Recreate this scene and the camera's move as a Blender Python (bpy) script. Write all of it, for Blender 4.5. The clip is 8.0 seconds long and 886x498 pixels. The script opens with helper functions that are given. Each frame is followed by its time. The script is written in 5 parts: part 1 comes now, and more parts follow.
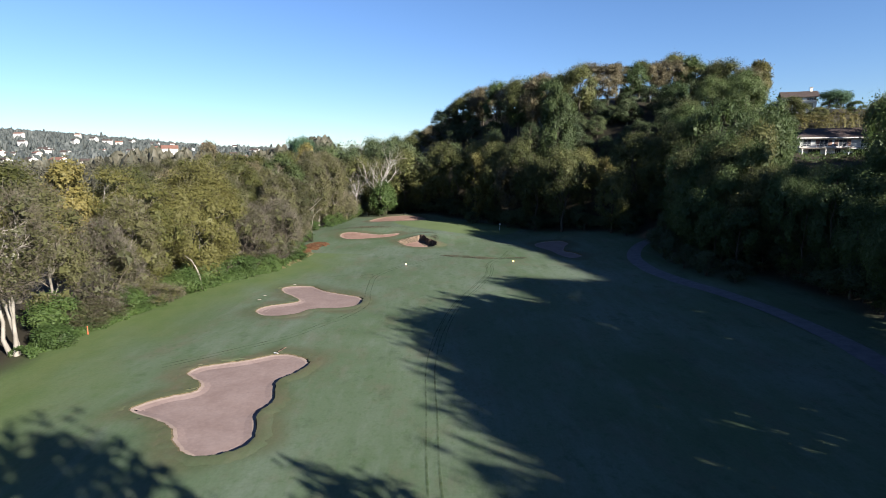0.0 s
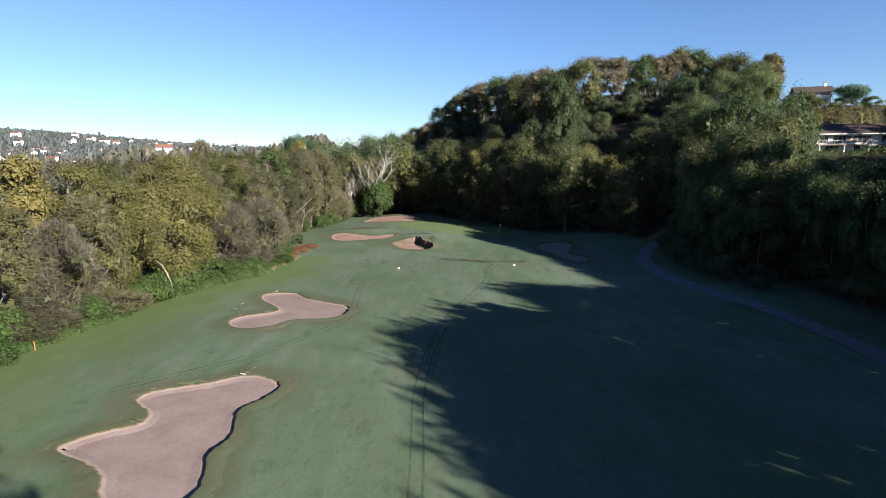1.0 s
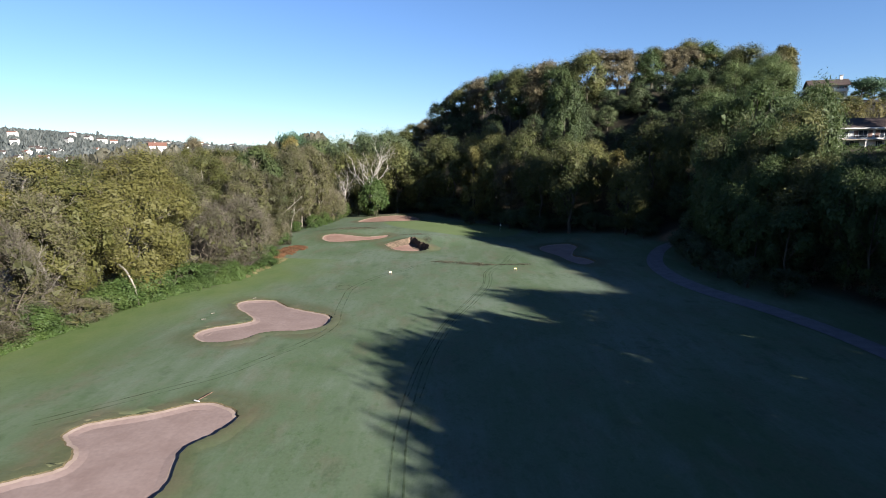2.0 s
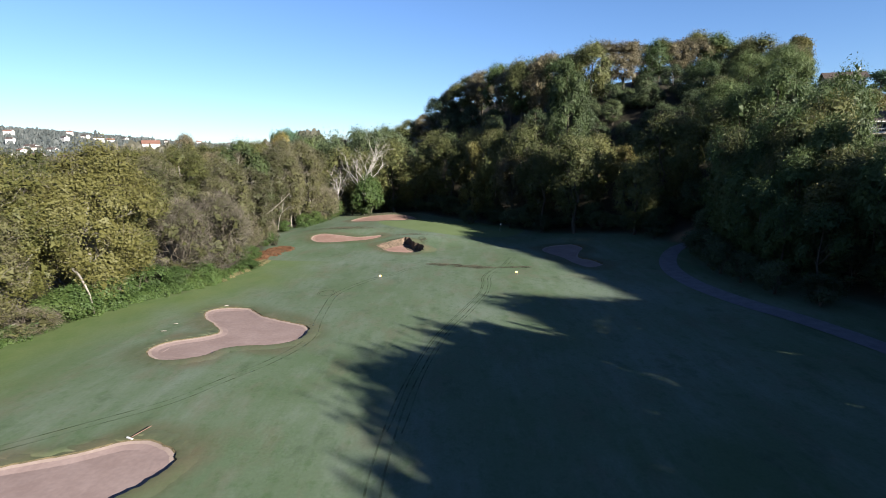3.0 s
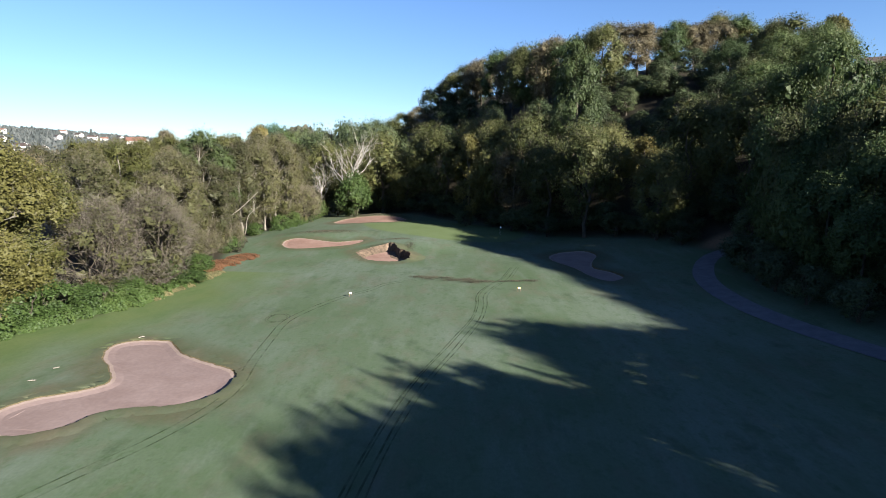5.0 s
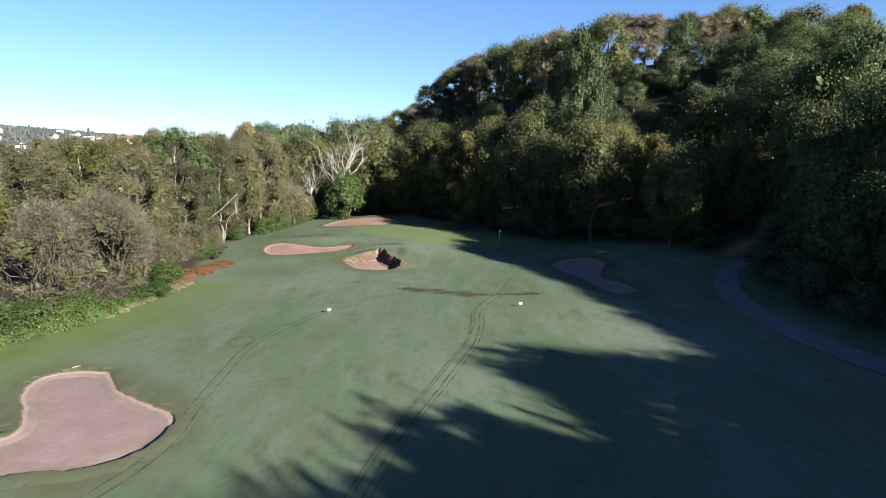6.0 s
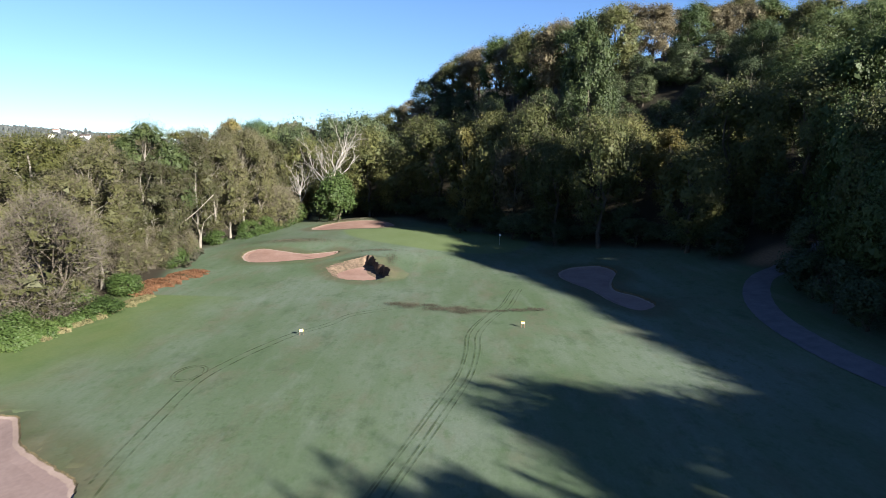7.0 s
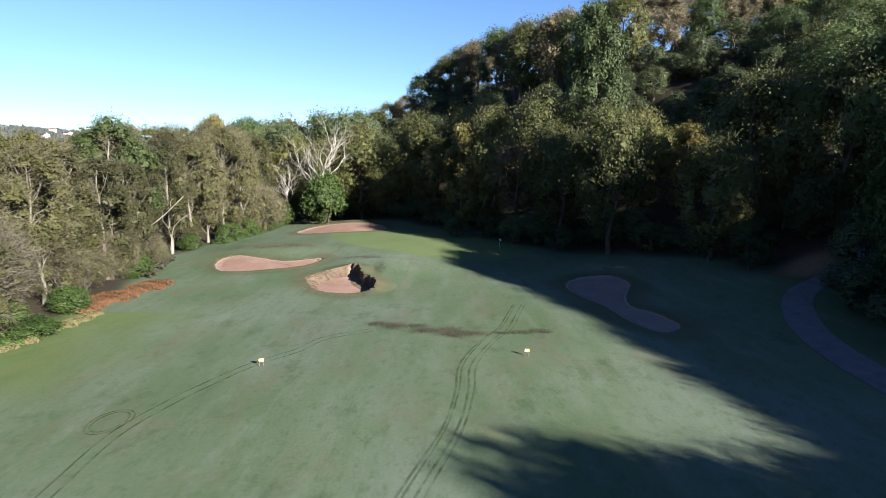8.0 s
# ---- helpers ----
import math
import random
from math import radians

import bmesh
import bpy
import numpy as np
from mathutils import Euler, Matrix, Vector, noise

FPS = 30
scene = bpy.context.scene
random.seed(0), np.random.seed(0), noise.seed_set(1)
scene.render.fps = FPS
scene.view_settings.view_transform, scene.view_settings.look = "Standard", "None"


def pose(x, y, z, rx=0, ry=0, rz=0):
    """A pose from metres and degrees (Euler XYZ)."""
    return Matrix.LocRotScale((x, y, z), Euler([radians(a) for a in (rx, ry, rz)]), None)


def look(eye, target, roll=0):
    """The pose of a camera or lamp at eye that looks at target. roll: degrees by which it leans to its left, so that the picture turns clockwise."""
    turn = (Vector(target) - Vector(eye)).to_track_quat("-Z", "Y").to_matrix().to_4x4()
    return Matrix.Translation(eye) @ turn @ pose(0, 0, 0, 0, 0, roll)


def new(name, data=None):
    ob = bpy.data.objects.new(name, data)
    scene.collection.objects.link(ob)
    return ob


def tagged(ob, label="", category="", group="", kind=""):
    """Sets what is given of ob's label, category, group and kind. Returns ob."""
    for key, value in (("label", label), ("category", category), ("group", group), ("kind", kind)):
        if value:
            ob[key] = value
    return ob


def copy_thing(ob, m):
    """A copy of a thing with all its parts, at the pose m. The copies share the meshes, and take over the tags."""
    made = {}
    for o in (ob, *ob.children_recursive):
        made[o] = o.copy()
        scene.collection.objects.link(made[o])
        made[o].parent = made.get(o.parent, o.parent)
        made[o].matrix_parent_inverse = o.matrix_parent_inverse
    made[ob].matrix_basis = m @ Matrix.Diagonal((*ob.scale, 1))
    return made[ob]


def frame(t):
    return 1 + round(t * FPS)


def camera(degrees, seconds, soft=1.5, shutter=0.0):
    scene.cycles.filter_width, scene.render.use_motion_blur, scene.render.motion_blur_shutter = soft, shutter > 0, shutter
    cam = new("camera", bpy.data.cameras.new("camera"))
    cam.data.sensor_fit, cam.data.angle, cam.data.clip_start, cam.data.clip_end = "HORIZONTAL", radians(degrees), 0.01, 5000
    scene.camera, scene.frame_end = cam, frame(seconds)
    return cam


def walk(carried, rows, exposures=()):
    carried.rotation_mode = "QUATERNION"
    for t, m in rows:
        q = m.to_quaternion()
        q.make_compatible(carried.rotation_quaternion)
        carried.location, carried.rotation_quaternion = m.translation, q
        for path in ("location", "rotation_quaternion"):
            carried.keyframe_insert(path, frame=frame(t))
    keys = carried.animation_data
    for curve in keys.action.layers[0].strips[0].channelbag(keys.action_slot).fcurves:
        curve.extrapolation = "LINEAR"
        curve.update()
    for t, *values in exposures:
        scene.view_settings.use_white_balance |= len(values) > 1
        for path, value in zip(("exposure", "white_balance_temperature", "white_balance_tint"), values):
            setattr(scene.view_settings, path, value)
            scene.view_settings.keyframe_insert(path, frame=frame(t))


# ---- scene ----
cam = camera(77.7, 8.0, 0.85, 0.4)
METRES, EYE, TILT, LEAN, TURN = 70.0, 22.4, 0.0, 0.0, 0.0
ROWS = [
    (0.0, 0.0, 0.0, 0.0, -0.02, -9.41, 0.12),
    (0.5, 0.007, 0.0569, -0.0052, 0.02, -9.41, 0.11),
    (1.0, 0.0135, 0.1151, -0.0108, 0.04, -9.4, 0.12),
    (1.5, 0.0208, 0.1739, -0.017, 0.09, -9.41, 0.15),
    (3.0, 0.0422, 0.3513, -0.0385, 0.19, -9.48, 0.17),
    (3.5, 0.0493, 0.4138, -0.0468, 0.22, -9.48, 0.19),
    (4.0, 0.0572, 0.4762, -0.0528, 0.27, -9.51, 0.2),
    (4.5, 0.0648, 0.5388, -0.0564, 0.31, -9.5, 0.2),
    (6.0, 0.0871, 0.727, -0.0607, 0.38, -9.58, 0.23),
    (6.5, 0.0946, 0.7907, -0.0623, 0.42, -9.6, 0.25),
    (7.0, 0.1016, 0.8557, -0.0657, 0.43, -9.59, 0.27),
    (7.5, 0.1089, 0.9221, -0.07, 0.47, -9.59, 0.29),
    (8.0, 0.1158, 0.9898, -0.0717, 0.49, -9.62, 0.3),
]
walk(cam, [(t, pose(0, 0, EYE, TILT, LEAN, TURN) @ pose(METRES * x, METRES * y, METRES * z, 90 + pitch, roll, yaw)) for t, x, y, z, yaw, pitch, roll in ROWS],
     exposures=[(0.0, 2.1, 6100, 9), (8.0, 2.4, 6100, 9)])

# ---- daylight: low autumn sun from behind and to the right, clear sky ----
SUN_ELEVATION = 22.0
SUN_X, SUN_Y, SUN_SLOPE = 0.74, -0.6726, math.tan(radians(SUN_ELEVATION))
SUN_WAY = Vector((SUN_X, SUN_Y, SUN_SLOPE)).normalized()
sun_lamp = bpy.data.lights.new("sun", "SUN")
sun_lamp.energy, sun_lamp.angle, sun_lamp.color = 5.0, radians(0.6), (1.0, 0.91, 0.79)
sun = new("sun", sun_lamp)
sun.matrix_world = look(SUN_WAY * 300, (0, 0, 0))

world = bpy.data.worlds.new("clear_sky")
scene.world = world
world.use_nodes = True
wn = world.node_tree
sky = wn.nodes.new("ShaderNodeTexSky")
sky.sky_type, sky.sun_disc = "NISHITA", False
sky.sun_elevation, sky.sun_rotation = radians(SUN_ELEVATION), math.atan2(SUN_X, SUN_Y)
sky.air_density, sky.dust_density, sky.ozone_density = 1.0, 0.0, 3.0
wn.nodes["Background"].inputs["Strength"].default_value = 0.030
clear = wn.nodes.new("ShaderNodeMix")
clear.data_type, clear.blend_type = "RGBA", "MULTIPLY"
clear.inputs[0].default_value, clear.inputs[7].default_value = 1.0, (0.905, 1.0, 1.24, 1)
wn.links.new(sky.outputs[0], clear.inputs[6])
wn.links.new(clear.outputs[2], wn.nodes["Background"].inputs[0])


# ---- materials ----
class Shader:
    """A node material with a principled surface."""

    def __init__(self, name, rough=0.8, spec=0.3):
        self.m = bpy.data.materials.new(name)
        self.m.use_nodes = True
        self.nt = self.m.node_tree
        self.bsdf = self.nt.nodes["Principled BSDF"]
        self.bsdf.inputs["Roughness"].default_value = rough
        self.bsdf.inputs["Specular IOR Level"].default_value = spec
        self.place = self.nt.nodes.new("ShaderNodeNewGeometry")

    def node(self, kind, **inputs):
        n = self.nt.nodes.new(kind)
        for key, value in inputs.items():
            socket = n.inputs[key.replace("_", " ")]
            if isinstance(value, bpy.types.NodeSocket):
                self.nt.links.new(value, socket)
            else:
                socket.default_value = value
        return n

    def noise(self, scale, detail=4.0, stretch=None, rough=0.55, world_space=True):
        src = self.place.outputs["Position"] if world_space else self.nt.nodes.new("ShaderNodeTexCoord").outputs["Object"]
        if stretch:
            src = self.math_vec("MULTIPLY", src, stretch)
        return self.node("ShaderNodeTexNoise", Vector=src, Scale=scale, Detail=detail, Roughness=rough).outputs[0]

    def math_vec(self, op, a, b):
        n = self.nt.nodes.new("ShaderNodeVectorMath")
        n.operation = op
        self.nt.links.new(a, n.inputs[0])
        n.inputs[1].default_value = b
        return n.outputs[0]

    def math(self, op, a, b):
        n = self.nt.nodes.new("ShaderNodeMath")
        n.operation, n.use_clamp = op, True
        for i, v in enumerate((a, b)):
            if isinstance(v, bpy.types.NodeSocket):
                self.nt.links.new(v, n.inputs[i])
            else:
                n.inputs[i].default_value = v
        return n.outputs[0]

    def ramp(self, fac, *stops):
        n = self.nt.nodes.new("ShaderNodeValToRGB")
        while len(n.color_ramp.elements) < len(stops):
            n.color_ramp.elements.new(0.5)
        for e, (p, c) in zip(n.color_ramp.elements, stops):
            e.position = p
            e.color = (*c, 1) if len(c) == 3 else c
        self.nt.links.new(fac, n.inputs[0])
        return n.outputs[0]

    def mix(self, fac, a, b, mode="MIX"):
        n = self.nt.nodes.new("ShaderNodeMix")
        n.data_type, n.blend_type = "RGBA", mode
        for socket, v in ((n.inputs[0], fac), (n.inputs[6], a), (n.inputs[7], b)):
            if isinstance(v, bpy.types.NodeSocket):
                self.nt.links.new(v, socket)
            elif isinstance(v, (int, float)):
                socket.default_value = v
            else:
                socket.default_value = (*v, 1)
        return n.outputs[2]

    def attribute(self, name):
        n = self.nt.nodes.new("ShaderNodeAttribute")
        n.attribute_name = name
        return n.outputs["Fac"]

    def object_random(self):
        return self.nt.nodes.new("ShaderNodeObjectInfo").outputs["Random"]

    def island_random(self):
        return self.place.outputs["Random Per Island"]

    def colour(self, socket):
        self.nt.links.new(socket, self.bsdf.inputs["Base Color"])

    def bump(self, height, strength, distance):
        n = self.node("ShaderNodeBump", Height=height, Strength=strength, Distance=distance)
        self.nt.links.new(n.outputs[0], self.bsdf.inputs["Normal"])

    def translucent(self, share, tint_socket):
        """Lets a share of the light through thin leaves."""
        t = self.node("ShaderNodeBsdfTranslucent", Color=tint_socket)
        mx = self.nt.nodes.new("ShaderNodeMixShader")
        mx.inputs[0].default_value = share
        self.nt.links.new(self.bsdf.outputs[0], mx.inputs[1])
        self.nt.links.new(t.outputs[0], mx.inputs[2])
        self.nt.links.new(mx.outputs[0], self.nt.nodes["Material Output"].inputs["Surface"])


def fairway_material():
    s = Shader("dewy_turf", 0.85, 0.15)
    big = s.noise(0.05, 3.0, (1.0, 0.6, 1.0))
    mid = s.noise(0.2, 6.0, (1.0, 0.55, 1.0), 0.68)
    spots = s.noise(0.33, 5.0, (0.8, 0.5, 1.0), 0.7)
    streak = s.noise(0.55, 5.0, (1.0, 0.1, 1.0), 0.65)
    fine = s.noise(4.0, 4.0, None, 0.7)
    c = s.ramp(big, (0.34, (0.044, 0.066, 0.031)), (0.5, (0.061, 0.082, 0.050)), (0.66, (0.078, 0.097, 0.073)))
    worn = s.ramp(mid, (0.5, (0, 0, 0)), (0.68, (1, 1, 1)))
    c = s.mix(s.math("MULTIPLY", worn, 0.65), c, (0.067, 0.065, 0.042))
    lush = s.ramp(streak, (0.46, (0, 0, 0)), (0.7, (1, 1, 1)))
    c = s.mix(s.math("MULTIPLY", lush, 0.45), c, (0.042, 0.066, 0.032))
    damp = s.ramp(spots, (0.56, (0, 0, 0)), (0.7, (1, 1, 1)))
    c = s.mix(s.math("MULTIPLY", damp, 0.72), c, (0.029, 0.045, 0.022))
    fleck = s.ramp(s.noise(1.1, 6.0, (1.0, 0.7, 1.0), 0.75), (0.52, (0, 0, 0)), (0.66, (1, 1, 1)))
    c = s.mix(s.math("MULTIPLY", fleck, 0.58), c, (0.034, 0.058, 0.023))
    dew = s.ramp(s.noise(0.45, 6.0, (0.7, 0.22, 1.0), 0.72), (0.5, (0, 0, 0)), (0.72, (1, 1, 1)))
    c = s.mix(s.math("MULTIPLY", dew, 0.5), c, (0.090, 0.108, 0.085))
    c = s.mix(s.attribute("rough"), c, s.ramp(mid, (0.35, (0.037, 0.045, 0.019)), (0.65, (0.064, 0.053, 0.030))))
    c = s.mix(s.attribute("lush_edge"), c, s.ramp(spots, (0.35, (0.044, 0.069, 0.016)), (0.65, (0.064, 0.084, 0.027))))
    c = s.mix(s.attribute("green"), c, s.ramp(mid, (0.3, (0.061, 0.084, 0.031)), (0.7, (0.074, 0.097, 0.043))))
    # leaf litter, coloured near black to stand for the shade under the trees
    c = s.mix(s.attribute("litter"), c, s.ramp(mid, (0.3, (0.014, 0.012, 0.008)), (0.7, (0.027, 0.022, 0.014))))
    c = s.mix(s.attribute("bank"), c, s.ramp(fine, (0.3, (0.102, 0.062, 0.037)), (0.7, (0.146, 0.097, 0.058))))
    c = s.mix(0.5, c, s.ramp(fine, (0.25, (0.4, 0.4, 0.4)), (0.75, (0.64, 0.64, 0.64))), "OVERLAY")
    s.colour(c)
    s.bump(s.mix(0.4, spots, fine), 0.2, 0.1)
    return s.m


def simple_material(name, dark, light, scale=2.0, rough=0.8, spec=0.3, bump=0.2, stretch=None, detail=5.0, fine=9.0):
    s = Shader(name, rough, spec)
    a = s.noise(scale, detail, stretch, 0.6)
    c = s.ramp(a, (0.3, dark), (0.7, light))
    f = s.noise(scale * fine, 3.0, stretch)
    c = s.mix(0.35, c, s.ramp(f, (0.25, (0.38, 0.38, 0.38)), (0.75, (0.64, 0.64, 0.64))), "OVERLAY")
    s.colour(c)
    if bump:
        s.bump(f, bump, 0.05)
    return s.m


def leaf_material(name, dark, mid, light, share=0.3, wide=0.35):
    """Leaves: colour differs from leaf clump to leaf clump and from tree to tree."""
    s = Shader(name, 0.6, 0.25)
    patch = s.noise(0.3, 3.0, None, 0.6)
    v = s.math("ADD", s.math("MULTIPLY", s.island_random(), 0.24), s.math("MULTIPLY", patch, 0.8))
    v = s.math("ADD", v, s.math("MULTIPLY", s.math("SUBTRACT", s.object_random(), 0.0), wide))
    v = s.math("SUBTRACT", v, wide * 0.5)
    c = s.ramp(v, (0.2, dark), (0.5, mid), (0.85, light))
    s.colour(c)
    s.translucent(share, c)
    return s.m


TURF = fairway_material()
SAND = simple_material("pink_bunker_sand", (0.130, 0.094, 0.085), (0.162, 0.122, 0.112), 0.35, 0.95, 0.1, 0.12)
SAND_EDGE = simple_material("dry_sand_edge", (0.165, 0.124, 0.104), (0.208, 0.162, 0.138), 0.8, 0.95, 0.1, 0.12)
RED_SAND = simple_material("red_bunker_sand", (0.145, 0.088, 0.067), (0.183, 0.120, 0.096), 0.4, 0.95, 0.1, 0.12)
EARTH = simple_material("cut_turf_edge", (0.05, 0.045, 0.025), (0.13, 0.1, 0.055), 3.0, 0.95, 0.1, 0.8)
FACE = simple_material("weathered_bunker_face", (0.041, 0.033, 0.022), (0.132, 0.094, 0.067), 1.6, 0.95, 0.1, 0.8)
COLLAR = simple_material("worn_bunker_collar", (0.062, 0.082, 0.038), (0.115, 0.107, 0.06), 0.5, 0.9, 0.15, 0.6)
def track_material():
    """Thin, patchy darkening where wheels wiped the dew off."""
    s = Shader("wiped_dew_track", 0.9, 0.1)
    s.colour(s.ramp(s.noise(0.9, 4.0), (0.3, (0.026, 0.042, 0.016)), (0.7, (0.040, 0.058, 0.024))))
    clear = s.nt.nodes.new("ShaderNodeBsdfTransparent")
    mx = s.nt.nodes.new("ShaderNodeMixShader")
    s.nt.links.new(s.ramp(s.noise(0.6, 5.0, None, 0.7), (0.4, (0.08, 0.08, 0.08)), (0.66, (0.6, 0.6, 0.6))), mx.inputs[0])
    s.nt.links.new(clear.outputs[0], mx.inputs[1])
    s.nt.links.new(s.bsdf.outputs[0], mx.inputs[2])
    s.nt.links.new(mx.outputs[0], s.nt.nodes["Material Output"].inputs["Surface"])
    return s.m


TRACK = track_material()
PATH = simple_material("worn_asphalt", (0.060, 0.058, 0.067), (0.095, 0.092, 0.103), 0.8, 0.85, 0.3, 0.3)
BARK = simple_material("grey_brown_bark", (0.035, 0.029, 0.022), (0.095, 0.08, 0.063), 1.5, 0.9, 0.1, 0.6, (1, 1, 0.3))
PALE_BARK = simple_material("bleached_bark", (0.1, 0.09, 0.075), (0.21, 0.19, 0.162), 1.2, 0.85, 0.1, 0.5, (1, 1, 0.3))
DEAD_WOOD = simple_material("bleached_dead_wood", (0.177, 0.163, 0.143), (0.286, 0.265, 0.238), 1.2, 0.85, 0.1, 0.4, (1, 1, 0.3))
LICHEN_BARK = simple_material("lichen_grey_bark", (0.07, 0.062, 0.05), (0.17, 0.155, 0.13), 1.3, 0.85, 0.1, 0.5, (1, 1, 0.3))
LEAF_GREEN = leaf_material("oak_leaves_green", (0.020, 0.036, 0.011), (0.045, 0.067, 0.020), (0.085, 0.108, 0.034))
LEAF_HOLM = leaf_material("evergreen_oak_leaves", (0.017, 0.028, 0.011), (0.035, 0.049, 0.020), (0.067, 0.080, 0.032), 0.12)
LEAF_OLIVE = leaf_material("oak_leaves_olive", (0.032, 0.039, 0.012), (0.066, 0.073, 0.023), (0.113, 0.109, 0.036))
LEAF_BROWN = leaf_material("oak_leaves_russet", (0.050, 0.046, 0.025), (0.092, 0.078, 0.043), (0.139, 0.115, 0.065))
LEAF_ALDER = leaf_material("alder_leaves_brown", (0.031, 0.033, 0.012), (0.056, 0.057, 0.020), (0.087, 0.082, 0.034), 0.3, 0.6)
LEAF_YELLOW = leaf_material("autumn_leaves_yellow", (0.044, 0.046, 0.015), (0.085, 0.078, 0.023), (0.14, 0.114, 0.034))
LEAF_IVY = leaf_material("ivy_leaves_green", (0.015, 0.026, 0.008), (0.031, 0.046, 0.013), (0.055, 0.072, 0.021), 0.2)
LEAF_BRAMBLE = leaf_material("bramble_leaves", (0.022, 0.039, 0.010), (0.041, 0.067, 0.016), (0.071, 0.095, 0.026), 0.3)
LEAF_OAK_GREEN = leaf_material("edge_oak_leaves", (0.024, 0.036, 0.012), (0.045, 0.061, 0.019), (0.076, 0.088, 0.030), 0.3)
LEAF_OAK_EDGE = leaf_material("edge_oak_leaves_yellowing", (0.029, 0.034, 0.009), (0.059, 0.061, 0.016), (0.099, 0.089, 0.026), 0.3, 0.6)
LEAF_BRACKEN = leaf_material("dead_bracken", (0.075, 0.036, 0.018), (0.12, 0.06, 0.03), (0.165, 0.09, 0.042), 0.25)
LEAF_PINE = leaf_material("pine_needles", (0.015, 0.035, 0.018), (0.03, 0.06, 0.028), (0.05, 0.085, 0.04), 0.1)
LEAF_STRAW = leaf_material("dry_grass_blades", (0.09, 0.085, 0.04), (0.14, 0.125, 0.06), (0.19, 0.165, 0.085), 0.3)
LEAF_ROUGH = leaf_material("dark_rough_grass", (0.030, 0.034, 0.022), (0.054, 0.052, 0.034), (0.084, 0.074, 0.051), 0.3)
TWIG = leaf_material("bare_twigs", (0.043, 0.035, 0.025), (0.076, 0.064, 0.047), (0.119, 0.102, 0.076), 0.0)
TWIG_GREY = leaf_material("lichen_grey_twigs", (0.046, 0.039, 0.030), (0.074, 0.063, 0.050), (0.113, 0.096, 0.078), 0.0)
# haze painted into the leaf colours: slight in the valley, grey-blue far off
VALLEY_LEAF_HAZED = leaf_material("valley_woodland", (0.036, 0.036, 0.024), (0.062, 0.056, 0.038), (0.092, 0.08, 0.056), 0.15)
FAR_LEAF_HAZED = leaf_material("distant_woodland", (0.032, 0.039, 0.038), (0.045, 0.050, 0.047), (0.067, 0.064, 0.060), 0.1)
WHITE_WALL = simple_material("white_render", (0.5, 0.48, 0.45), (0.62, 0.6, 0.57), 0.7, 0.9, 0.2, 0.1)
TOWN_WALL = simple_material("cream_render", (0.3, 0.29, 0.27), (0.42, 0.41, 0.385), 0.7, 0.9, 0.2, 0.1)
ROOF_DARK = simple_material("dark_brown_roof_tiles", (0.03, 0.022, 0.02), (0.065, 0.047, 0.041), 2.0, 0.85, 0.2, 0.5)
ROOF_RED = simple_material("terracotta_roof_tiles", (0.106, 0.054, 0.039), (0.151, 0.077, 0.057), 1.5, 0.85, 0.2, 0.5)
STONE = simple_material("terrace_stone", (0.2, 0.165, 0.13), (0.36, 0.31, 0.25), 1.5, 0.9, 0.2, 0.6)
TIMBER = simple_material("painted_timber", (0.1, 0.055, 0.04), (0.17, 0.1, 0.075), 2.0, 0.7, 0.3, 0.2)
PLASTIC_YELLOW = simple_material("yellow_plastic", (0.78, 0.58, 0.08), (0.85, 0.66, 0.12), 6.0, 0.5, 0.4, 0.0)
PLASTIC_WHITE = simple_material("white_plastic", (0.74, 0.74, 0.72), (0.84, 0.84, 0.82), 6.0, 0.5, 0.4, 0.0)
RED_PAINT = simple_material("weathered_red_paint", (0.35, 0.08, 0.04), (0.5, 0.12, 0.06), 5.0, 0.6, 0.3, 0.0)
METAL = simple_material("galvanised_metal", (0.35, 0.35, 0.35), (0.5, 0.5, 0.5), 5.0, 0.45, 0.5, 0.0)


def glass_material():
    s = Shader("window_glass", 0.06, 0.6)
    s.colour(s.ramp(s.noise(0.6, 2.0), (0.3, (0.02, 0.024, 0.03)), (0.7, (0.05, 0.056, 0.065))))
    return s.m


GLASS = glass_material()


# ---- shape of the land ----
def smooth(a, b, v):
    t = np.clip((v - a) / (b - a), 0, 1)
    return t * t * (3 - 2 * t)


def closed_curve(points, steps):
    """A closed smooth curve through the points."""
    p = np.array(points, float)
    n, out = len(p), []
    for i in range(n):
        a, b, c, d = p[i - 1], p[i], p[(i + 1) % n], p[(i + 2) % n]
        for k in range(steps):
            t = k / steps
            out.append(0.5 * (2 * b + (c - a) * t + (2 * a - 5 * b + 4 * c - d) * t * t + (3 * b - a - 3 * c + d) * t ** 3))
    return np.array(out)


def open_curve(points, step):
    """A smooth open curve through the points, cut into equal steps."""
    p = [np.array(q, float) for q in points]
    p = [2 * p[0] - p[1]] + p + [2 * p[-1] - p[-2]]
    out = []
    for i in range(1, len(p) - 2):
        a, b, c, d = p[i - 1:i + 3]
        n = max(2, int(np.linalg.norm(c - b) / step))
        for k in range(n):
            t = k / n
            out.append(0.5 * (2 * b + (c - a) * t + (2 * a - 5 * b + 4 * c - d) * t * t + (3 * b - a - 3 * c + d) * t ** 3))
    out.append(p[-2])
    return np.array(out)


